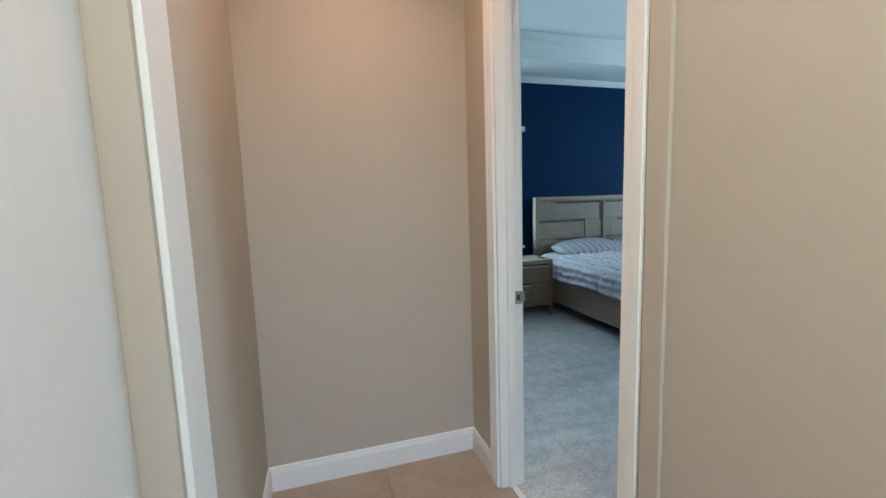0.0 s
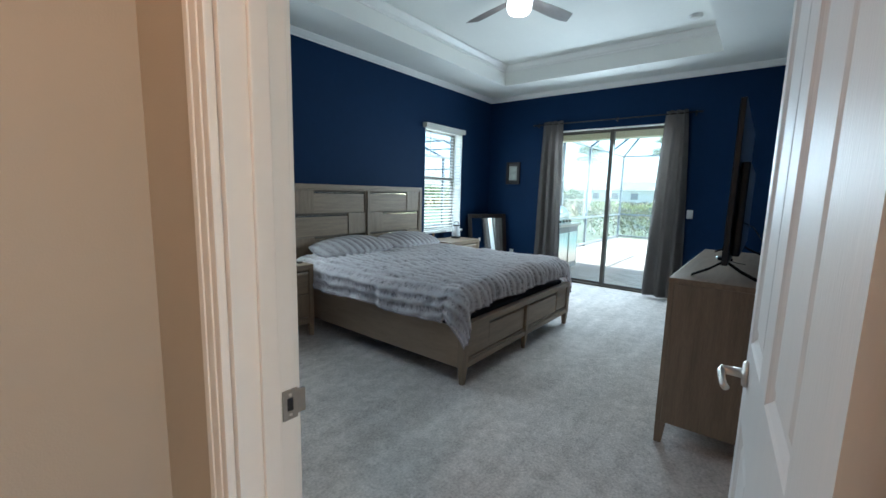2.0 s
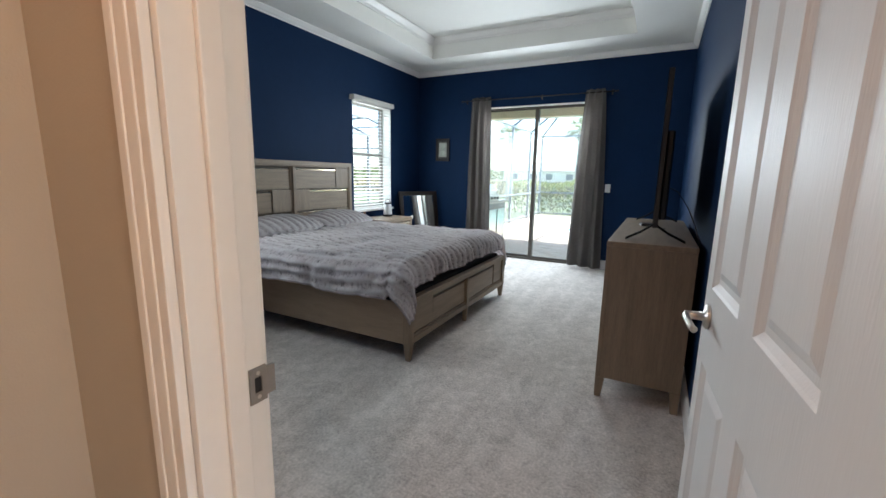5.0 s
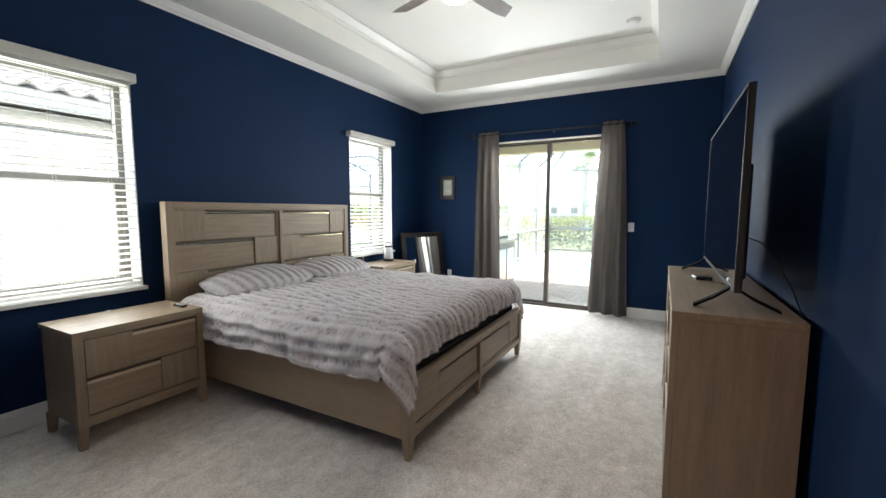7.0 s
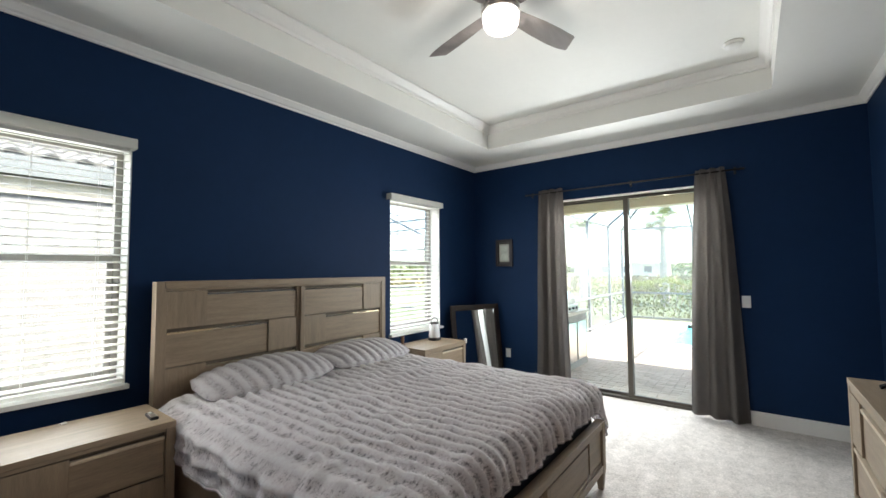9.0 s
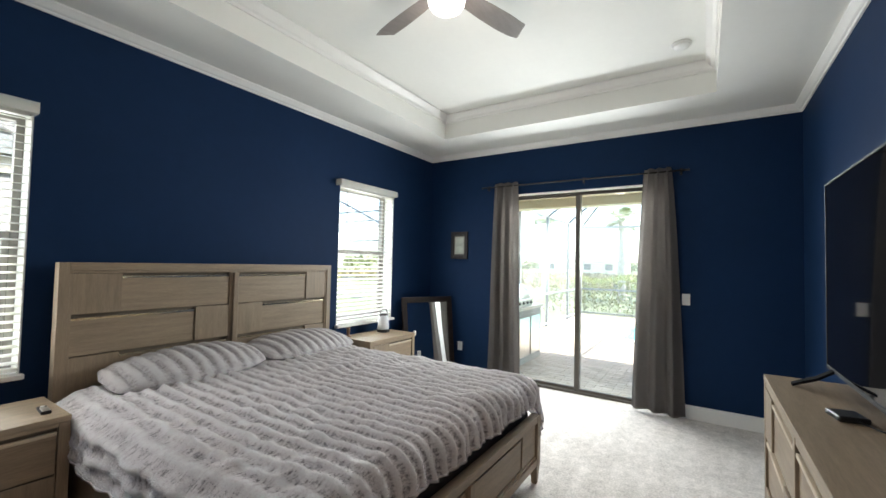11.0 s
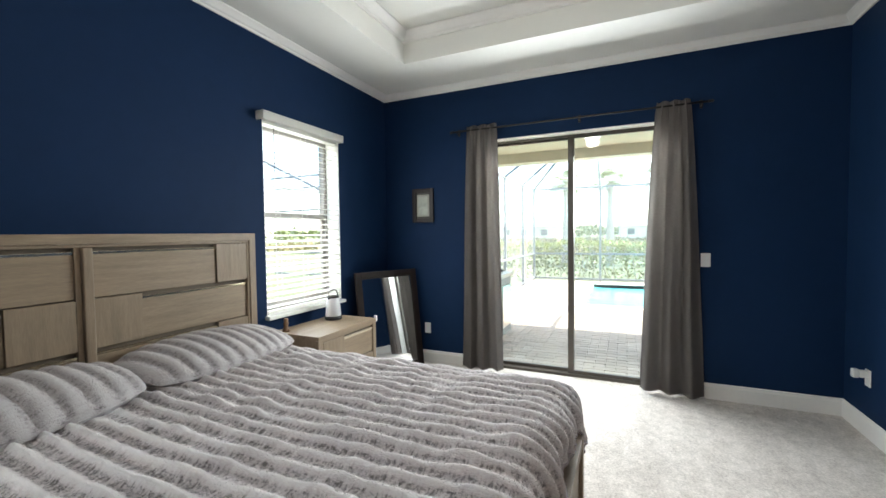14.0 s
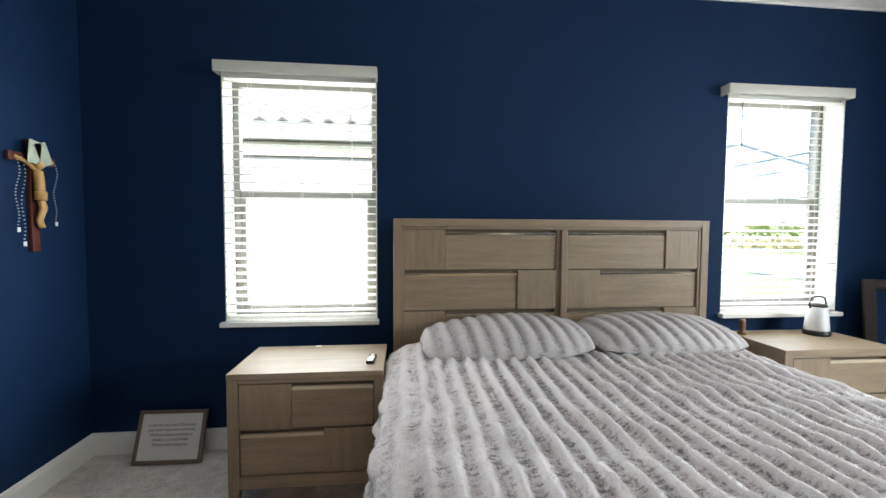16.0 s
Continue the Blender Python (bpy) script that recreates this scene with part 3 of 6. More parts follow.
for i, (y0, y1, x) in enumerate(((0.05, mid + 0.028, 0.012), (mid - 0.028, SW_ - 0.05, 0.06))):
    bm = bmesh.new()
    for a in ((y0, 0.029, y0 + 0.055, SLZ - 0.028), (y1 - 0.055, 0.029, y1, SLZ - 0.028), (y0 + 0.055, 0.029, y1 - 0.055, 0.062), (y0 + 0.055, SLZ - 0.046, y1 - 0.055, SLZ - 0.028)):
        add_box(bm, x, a[0], a[1], x + 0.035, a[2], a[3], 0.003)
    sash = part("sliding_panel" if i == 0 else "fixed_panel", bm, M_SLIDER, slider)
    p = part("pane", box(x + 0.014, y0 + 0.05, 0.058, x + 0.020, y1 - 0.05, SLZ - 0.042, 0), M_HAZED, sash)
    p.visible_shadow = False

# ---- curtains and rod ----
M_CURTAIN = material("grey_curtain_cloth", (0.195, 0.178, 0.166), 0.92, var=0.08, scale=5, bump=0.25, bump_scale=420, spec=0.2)


let_light_through(M_CURTAIN, 0.008, (0.3, 0.28, 0.26))


def curtain(name, y_top, y_bot, folds, seed, label):
    t = thing(name, pose(0, 0, 0), label, "curtain", "grey curtains of the sliding door")
    rng = random.Random(seed)
    amp = [rng.uniform(0.6, 1.25) for _ in range(folds * 2 + 2)]
    ph = rng.uniform(0, 6)
    nz, ny = 60, folds * 26
    bm = bmesh.new()
    grid = []
    for i in range(nz + 1):
        f = i / nz
        z = 0.022 + (2.528 - 0.022) * f
        ease = (1 - f) ** 0.7
        ya = y_top[0] + (y_bot[0] - y_top[0]) * ease
        yb = y_top[1] + (y_bot[1] - y_top[1]) * ease
        row = []
        for j in range(ny + 1):
            u = j / ny
            k = u * folds * 2
            a = amp[int(k)] * (1 - k % 1) + amp[int(k) + 1] * (k % 1)
            depth = (0.022 + 0.026 * (1 - f)) * a
            gather = max(0.0, (f - 0.8) / 0.2) ** 1.5
            depth = depth * (1 - 0.6 * gather) + 0.010 * gather * math.cos(2 * math.pi * folds * 3 * u + ph)
            wob = 0.012 * math.sin(3.1 * z + ph + 4 * u) * (1 - f)
            x = 6.775 + depth * math.cos(2 * math.pi * folds * u + 0.35 * math.sin(2.0 * z + ph)) + wob
            y = ya + (yb - ya) * u + 0.012 * math.sin(2 * math.pi * folds * u * 1.0 + ph) * (1 - f)
            zz = z + (0.004 * math.sin(5 * u + ph) if i == 0 else 0) + (0.006 * math.sin(2 * math.pi * folds * u) if i == nz else 0)
            row.append(bm.verts.new((min(x, 6.825), y, zz)))
        grid.append(row)
    for i in range(nz):
        for j in range(ny):
            bm.faces.new((grid[i][j], grid[i][j + 1], grid[i + 1][j + 1], grid[i + 1][j]))
    bmesh.ops.solidify(bm, geom=bm.faces[:], thickness=0.0025)
    part("cloth", bm, M_CURTAIN, t, "", True)
    return t


curtain("curtain", (3.708, 4.022), (3.648, 4.088), 3, 3, "plain grey curtain panel drawn to the side")
curtain("curtain", (2.035, 2.282), (1.915, 2.41), 3, 8, "plain grey curtain panel flaring at the hem")
rod = thing("curtain_rod", pose(6.775, 3.04, 2.487), "thin dark bronze curtain rod above the glass door", "curtain rod")
part("rod", tube([(0, -1.13, 0), (0, 1.13, 0)], 0.0085, 12), M_BRONZE, rod, "", True)
for s in (-1, 1):
    part("finial", lathe([(0.009, 0), (0.013, 0.004), (0.013, 0.01), (0.008, 0.014), (0.012, 0.03), (0.012, 0.036), (0.004, 0.04)], 14, None, Matrix.Translation((0, s * 1.13, 0)) @ pose(0, 0, 0, -90 * s)), M_BRONZE, rod, "", True)
for y in (-1.09, -0.12, 1.09):
    bm = box(0.056, y - 0.011, -0.035, 0.0645, y + 0.011, 0.035, 0.002)
    tube([(0.06, y, -0.018), (0.02, y, -0.018), (0.0, y, -0.013)], 0.005, 8, bm)
    part("bracket", bm, M_BRONZE, rod)

# ---- bed ----
bed = thing("bed", pose(2.84, 2.70, 0), "grey-washed oak king bed with staggered panel headboard", "bed")
BW, BL = 2.0, 2.19


def staggered(parent, x0, x1, rows, square, flip, y_front, proud=0.010, lip=0.018, rowgap=0.004, oak=M_OAK):
    """Rows of one flush square block and one long board whose top lip stands below a dark finger recess. y_front: the face of the long boards, towards -y."""
    for k, (z0, z1) in enumerate(rows):
        left = (k % 2 == 0) != flip
        sx = (x0, x0 + square) if left else (x1 - square, x1)
        lx = (x0 + square + 0.003, x1) if left else (x0, x1 - square - 0.003)
        part("block", box(sx[0], y_front - proud, z0 + rowgap, sx[1], y_front + 0.02, z1, 0.002), M_OAK_V, parent)
        board = part("board", box(lx[0], y_front, z0 + rowgap, lx[1], y_front + 0.02, z1 - lip - 0.0145, 0.002), oak, parent)
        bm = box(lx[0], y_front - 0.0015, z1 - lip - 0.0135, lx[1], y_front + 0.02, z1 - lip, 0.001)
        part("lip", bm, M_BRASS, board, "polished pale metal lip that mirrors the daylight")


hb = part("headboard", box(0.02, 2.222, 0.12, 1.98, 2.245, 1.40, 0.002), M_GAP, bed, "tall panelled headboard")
part("stile", box(-0.02, 2.185, 0.0, 0.030, 2.262, 1.447, 0.003), M_OAK_V, hb)
part("stile", box(1.97, 2.185, 0.0, 2.02, 2.262, 1.447, 0.003), M_OAK_V, hb)
part("top_rail", box(0.031, 2.183, 1.40, 1.969, 2.262, 1.448, 0.003), M_OAK, hb)
part("inner_frame", box(0.031, 2.192, 1.384, 1.969, 2.222, 1.3995, 0.002), M_OAK, hb)
part("inner_frame", box(0.031, 2.192, 0.35, 0.046, 2.222, 1.383, 0.002), M_OAK_V, hb)
part("inner_frame", box(1.954, 2.192, 0.35, 1.969, 2.222, 1.383, 0.002), M_OAK_V, hb)
part("centre_post", box(1.022, 2.178, 0.35, 1.066, 2.222, 1.3835, 0.009, 3), M_OAK_V, hb)
part("centre_stile", box(0.998, 2.196, 0.35, 1.0215, 2.222, 1.3835, 0.002), M_OAK_V, hb)
HROWS = ((1.132, 1.381), (0.882, 1.130), (0.632, 0.880), (0.382, 0.630))
staggered(hb, 0.047, 0.9965, HROWS, 0.246, False, 2.206)
staggered(hb, 1.0665, 1.953, HROWS, 0.222, True, 2.206)
for x0, x1 in ((0.018, 0.045), (1.955, 1.982)):
    part("side_rail", box(x0, 0.061, 0.13, x1, 2.184, 0.43, 0.003), M_OAK_Y, bed)
# dark backing paints the shaded outline round the panels
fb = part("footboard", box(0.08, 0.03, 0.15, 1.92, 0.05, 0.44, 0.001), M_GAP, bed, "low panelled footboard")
for x0 in (0.016, 1.924):
    part("post", box(x0, 0.0, 0.13, x0 + 0.06, 0.06, 0.462, 0.003), M_OAK_V, fb)
    part("leg", taper_leg(x0 + 0.002, 0.002, x0 + 0.058, 0.058, 0.13, x0 + 0.012, 0.012, x0 + 0.046, 0.046), M_OAK_V, fb)
part("top_rail", box(0.0765, 0.002, 0.415, 1.9235, 0.058, 0.462, 0.003), M_OAK, fb)
part("bottom_rail", box(0.0765, 0.002, 0.13, 1.9235, 0.058, 0.175, 0.003), M_OAK, fb)
part("bottom_bead", box(0.0765, 0.012, 0.1755, 1.9235, 0.03, 0.192, 0.003), M_OAK, fb)
part("centre_stile", box(0.975, -0.004, 0.13, 1.02, 0.056, 0.4145, 0.003), M_OAK_V, fb)
part("leg", taper_leg(0.977, 0.0, 1.018, 0.05, 0.13, 0.985, 0.012, 1.010, 0.042), M_OAK_V, fb)
for x0, x1, sq, left in ((0.0765, 0.9745, 0.30, True), (1.0205, 1.9235, 0.24, False)):
    sx = (x0, x0 + sq) if left else (x1 - sq, x1)
    lx = (x0 + sq + 0.003, x1) if left else (x0, x1 - sq - 0.003)
    part("panel", box(sx[0] + 0.006, 0.016, 0.199, sx[1] - 0.002, 0.0295, 0.409, 0.003), M_OAK, fb)
    part("panel", box(lx[0] + 0.003, 0.020, 0.199, lx[1] - 0.006, 0.0295, 0.384, 0.003), M_OAK, fb)
    # thin dark strip for the shade in the finger recess
    part("recess", box(lx[0], 0.0285, 0.389, lx[1], 0.0297, 0.4145, 0), M_GAP, fb)
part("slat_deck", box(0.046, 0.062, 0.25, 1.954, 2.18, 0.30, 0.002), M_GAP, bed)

spring = thing("mattress", pose(3.84, 3.82, 0.30), "dark charcoal mattress base showing under the comforter", "mattress")
part("base", box(-0.945, -1.045, 0.0, 0.945, 1.055, 0.18, 0.02, 3), M_MATTRESS, spring)
part("top", box(-0.94, -1.01, 0.1805, 0.94, 1.05, 0.385, 0.06, 4), M_MATTRESS, spring, "", True)


def fur_material(name, contrast, dark, light=1.0):
    """Plush faux fur in two tones that alternate with the sculpted rows: dyed stripes with the rows' light and shade
    put in; sheet coordinates come from the UV map.
    """
    m = bpy.data.materials.new(name)
    m.use_nodes = True
    n, l = m.node_tree.nodes, m.node_tree.links
    b = n["Principled BSDF"]
    b.inputs["Roughness"].default_value = 0.95
    b.inputs["Specular IOR Level"].default_value = 0.1
    b.inputs["Sheen Weight"].default_value = 0.15
    b.inputs["Sheen Roughness"].default_value = 0.5
    uv = n.new("ShaderNodeUVMap")
    sep = n.new("ShaderNodeSeparateXYZ")
    l.new(uv.outputs[0], sep.inputs[0])
    mul = n.new("ShaderNodeMath")
    mul.operation = "MULTIPLY"
    mul.inputs[1].default_value = 2 * math.pi
    l.new(sep.outputs[0], mul.inputs[0])
    co = n.new("ShaderNodeMath")
    co.operation = "COSINE"
    l.new(mul.outputs[0], co.inputs[0])
    tc = n.new("ShaderNodeTexCoord")
    blot = n.new("ShaderNodeTexNoise")
    blot.inputs["Scale"].default_value, blot.inputs["Detail"].default_value, blot.inputs["Roughness"].default_value = 48, 5, 0.65
    l.new(tc.outputs["Object"], blot.inputs["Vector"])
    mp = n.new("ShaderNodeMapping")
    mp.inputs["Scale"].default_value = (1.0, 0.35, 1.0)
    l.new(tc.outputs["Object"], mp.inputs["Vector"])
    fine = n.new("ShaderNodeTexNoise")
    fine.inputs["Scale"].default_value, fine.inputs["Detail"].default_value = 240, 3
    l.new(mp.outputs[0], fine.inputs["Vector"])
    # crests lighter, hollows darker: row shading added to the dye
    mr = n.new("ShaderNodeMapRange")
    mr.inputs[1].default_value, mr.inputs[2].default_value = -0.3, 1.0
    mr.inputs[3].default_value, mr.inputs[4].default_value = -contrast * 0.5, contrast
    l.new(co.outputs[0], mr.inputs[0])
    # short strokes of hair that fall from the rows into the hollows
    um = n.new("ShaderNodeMapping")
    um.inputs["Scale"].default_value = (1.1, 48.0, 1.0)
    l.new(uv.outputs[0], um.inputs["Vector"])
    stroke = n.new("ShaderNodeTexNoise")
    stroke.inputs["Scale"].default_value, stroke.inputs["Detail"].default_value, stroke.inputs["Roughness"].default_value = 1.6, 4, 0.7
    stroke.inputs["Distortion"].default_value = 0.7
    l.new(um.outputs[0], stroke.inputs["Vector"])
    tufts = n.new("ShaderNodeMix")
    tufts.data_type = "FLOAT"
    tufts.inputs[0].default_value = 0.6
    l.new(blot.outputs[0], tufts.inputs[2])
    l.new(stroke.outputs[0], tufts.inputs[3])
    add = n.new("ShaderNodeMath")
    add.operation = "ADD"
    # the rows lie flat and matted along one side of the cover
    sx = n.new("ShaderNodeSeparateXYZ")
    l.new(tc.outputs["Object"], sx.inputs[0])
    flat = n.new("ShaderNodeMapRange")
    flat.inputs[1].default_value, flat.inputs[2].default_value, flat.inputs[3].default_value = -0.95, -0.5, 0.5
    l.new(sx.outputs[0], flat.inputs[0])
    rows = n.new("ShaderNodeMath")
    rows.operation = "MULTIPLY"
    l.new(mr.outputs[0], rows.inputs[0])
    l.new(flat.outputs[0], rows.inputs[1])
    clump = n.new("ShaderNodeTexNoise")
    clump.inputs["Scale"].default_value, clump.inputs["Detail"].default_value, clump.inputs["Distortion"].default_value = 17, 4, 0.5
    l.new(tc.outputs["Object"], clump.inputs["Vector"])
    off = n.new("ShaderNodeMapRange")
    off.inputs[1].default_value, off.inputs[2].default_value, off.inputs[3].default_value, off.inputs[4].default_value = 0.3, 0.7, -0.10, 0.14
    l.new(clump.outputs[0], off.inputs[0])
    inv = n.new("ShaderNodeMath")
    inv.operation = "MULTIPLY_ADD"
    inv.inputs[1].default_value, inv.inputs[2].default_value = -0.85, 1.0
    l.new(flat.outputs[0], inv.inputs[0])
    tone = n.new("ShaderNodeMath")
    tone.operation = "MULTIPLY_ADD"
    l.new(off.outputs[0], tone.inputs[0])
    l.new(inv.outputs[0], tone.inputs[1])
    l.new(rows.outputs[0], tone.inputs[2])
    l.new(tone.outputs[0], add.inputs[0])
    l.new(tufts.outputs[0], add.inputs[1])
    mix = n.new("ShaderNodeMix")
    mix.data_type = "FLOAT"
    mix.inputs[0].default_value = 0.22
    l.new(add.outputs[0], mix.inputs[2])
    l.new(fine.outputs[0], mix.inputs[3])
    ramp = n.new("ShaderNodeValToRGB")
    e = ramp.color_ramp.elements
    e[0].position, e[0].color = 0.36, (dark, dark * 0.92, dark * 0.93, 1)
    e[1].position, e[1].color = 0.60, (0.97 * light, 0.945 * light, 0.94 * light, 1)
    mid_e = e.new(0.455)
    mid_e.color = (0.84 * light, 0.785 * light, 0.79 * light, 1)
    l.new(mix.outputs[0], ramp.inputs[0])
    l.new(ramp.outputs[0], b.inputs["Base Color"])
    bu = n.new("ShaderNodeBump")
    bu.inputs["Strength"].default_value, bu.inputs["Distance"].default_value = 0.45, 0.006
    hs = n.new("ShaderNodeMath")
    hs.operation = "ADD"
    l.new(blot.outputs[0], hs.inputs[0])
    l.new(fine.outputs[0], hs.inputs[1])
    l.new(hs.outputs[0], bu.inputs["Height"])
    l.new(bu.outputs[0], b.inputs["Normal"])
    return m


RIDGE = 0.077
M_HEM = material("grey_plush_hem", (0.46, 0.42, 0.43), 0.95, var=0.25, scale=30, bump=0.4, bump_scale=90, spec=0.1)
M_FUR = fur_material("grey_faux_fur", 0.18, 0.28)
M_FUR_P = fur_material("grey_faux_fur_pillow", 0.13, 0.20, 0.53)


def sheet_mesh(bm, grid, uvs):
    layer = bm.loops.layers.uv.new("sheet")
    for i in range(len(grid) - 1):
        for j in range(len(grid[0]) - 1):
            f = bm.faces.new((grid[i][j], grid[i][j + 1], grid[i + 1][j + 1], grid[i + 1][j]))
            f.smooth = True
            for lp, (a, b) in zip(f.loops, ((i, j), (i, j + 1), (i + 1, j + 1), (i + 1, j))):
                lp[layer].uv = uvs[a][b]


def pile(parent, field, uvs, count, length, mat, seed):
    """Short soft hairs of a plush cloth, each one narrow blade, rooted all over a field of points."""
    rg = np.random.default_rng(seed)
    nj, ni = field.shape[0] - 1, field.shape[1] - 1
    j, i = rg.integers(0, nj, count), rg.integers(0, ni, count)
    a, b = rg.random((count, 1)), rg.random((count, 1))
    p00, p01, p10 = field[j, i], field[j, i + 1], field[j + 1, i]
    root = p00 + (p01 - p00) * a + (p10 - p00) * b
    uv = uvs[j, i] + (uvs[j, i + 1] - uvs[j, i]) * a + (uvs[j + 1, i] - uvs[j, i]) * b
    nrm = np.cross(p01 - p00, p10 - p00)
    nrm /= np.linalg.norm(nrm, axis=1, keepdims=True) + 1e-9
    lean = rg.normal(0, 0.75, (count, 3)) + np.array((0.0, -0.35, 0.0))
    lean -= nrm * (lean * nrm).sum(1, keepdims=True)
    way = nrm * 0.55 + lean * 0.8
    way /= np.linalg.norm(way, axis=1, keepdims=True)
    side = np.cross(way, nrm)
    side /= np.linalg.norm(side, axis=1, keepdims=True) + 1e-9
    size = length * rg.uniform(0.6, 1.25, (count, 1))
    root = root - nrm * 0.003
    verts = np.stack((root + side * 0.0016, root - side * 0.0016, root + way * size), 1).reshape(-1, 3)
    me = bpy.data.meshes.new("fur")
    me.from_pydata(verts.tolist(), [], np.arange(count * 3).reshape(-1, 3).tolist())
    layer = me.uv_layers.new(name="sheet")
    layer.data.foreach_set("uv", np.repeat(uv, 3, axis=0).astype(np.float32).ravel())
    me.materials.append(mat)
    ob = new("fur", me)
    ob.parent = parent
    tagged(ob, "soft grey hair of the faux fur", kind="stuff")
    return ob


def comforter():
    """A thick plush cover that lies on the mattress and falls over its sides and foot, lower at the corners."""
    t = thing("comforter", pose(3.85, 2.845, 0.0), "grey and white faux fur comforter in sculpted rows", "comforter")
    half, r, drop, foot = 0.915, 0.115, 0.305, 0.235
    head = 1.965
    top = 0.723
    nx, ny = 250, 170
    bm = bmesh.new()
    grid, uvs = [], []
    for j in range(ny + 1):
        q = -foot + (head + foot) * j / ny
        row, uvr = [], []
        for i in range(nx + 1):
            p = -(half + drop) + 2 * (half + drop) * i / nx
            nz = noise.noise(Vector((p * 2.2, q * 2.2, 3.0)))
            n2 = noise.noise(Vector((p * 7, q * 7, 9.0)))
            hem = 1.0 + 0.07 * noise.noise(Vector((p * 3 + 5, q * 3, 1.0)))
            dx = max(abs(p) - half, 0.0) * hem
            dy = max(-q, 0.0) * hem
            if p < -half and q < 0:
                dx, dy = dx * 0.85, dy * (1 + 0.5 * min(1.0, (-p - half) / 0.15))
            if p > half and q < 0:
                dy *= 1 + 0.35 * min(1.0, (p - half) / 0.15)
            d = math.hypot(dx, dy) * (1 + 0.1 * min(dx, dy) / (math.hypot(dx, dy) + 1e-6))
            cx, cy = min(abs(p), half) * (1 if p > 0 else -1), max(q, 0.0)
            z = top + 0.012 * nz - 0.02 * (abs(cx) / half) ** 4
            ox = oy = 0.0
            if d > 1e-6:
                if d < r * math.pi / 2:
                    out, down = r * math.sin(d / r), r * (1 - math.cos(d / r))
                else:
                    out, down = r + 0.03 * (d - r * math.pi / 2), r + d - r * math.pi / 2
                if p < -half:
                    out *= 1 + 0.30 * min(1.0, dx / 0.12)
                corner = min(dx, dy) / max(d, 1e-6)
                out *= 1 + 0.55 * corner + 0.06 * math.sin(15 * q + 7 * nz) * min(1, dx * 8) + 0.09 * math.sin(24 * p + 5 * nz) * min(1, dy * 8)
                flat_d = math.hypot(dx, dy)
                ux, uy = dx / flat_d * (1 if p > 0 else -1), -dy / flat_d
                ox, oy = ux * out, uy * out
                z -= down
            # sculpted rows run from head to foot, a little slanting
            ph = (p + 0.035 * math.sin(1.7 * q + 0.8) + 0.025 * nz + 0.008 * n2 + 0.03 * q) / RIDGE
            s = 0.5 + 0.5 * math.cos(2 * math.pi * ph)
            puff = max(0.15, 0.85 + 1.1 * noise.noise(Vector((p * 5, q * 8, 4.0))))
            matted = 1.0 - 0.25 * min(1.0, max(0.0, -p - 0.55) * 3)
            lift = 0.021 * (s ** 1.4) * puff * matted + 0.07 * (1 - matted) * noise.noise(Vector((p * 11, q * 13, 6.0))) + 0.006 * n2 + 0.004 * noise.noise(Vector((p * 22, q * 22, 2.0)))
            f = min(1.0, d / (r * 1.2))
            hx, hy = (ox / math.hypot(ox, oy), oy / math.hypot(ox, oy)) if d > 1e-6 else (0.0, 0.0)
            row.append(bm.verts.new((cx + ox + hx * lift * f, cy + oy + hy * lift * f, z + lift * (1 - f))))
            uvr.append((ph, q))
        grid.append(row)
        uvs.append(uvr)
    sheet_mesh(bm, grid, uvs)
    field = np.array([[tuple(v.co) for v in r] for r in grid])
    bmesh.ops.solidify(bm, geom=bm.faces[:], thickness=0.02)
    bmesh.ops.recalc_face_normals(bm, faces=bm.faces)
    edge = [v.co.copy() for v in grid[0]]
    left, right = [r[0].co.copy() for r in grid], [r[-1].co.copy() for r in grid]
    part("hem", tube([left[i] for i in range(len(left) - 1, 0, -3)] + edge[::3] + right[1::3], 0.006, 7), M_HEM, t, "soft rolled hem", True)
    part("cover", bm, M_FUR, t, "", True)
    pile(t, field, np.array(uvs), 190000, 0.0105, M_FUR, 21)
    return t


comforter()


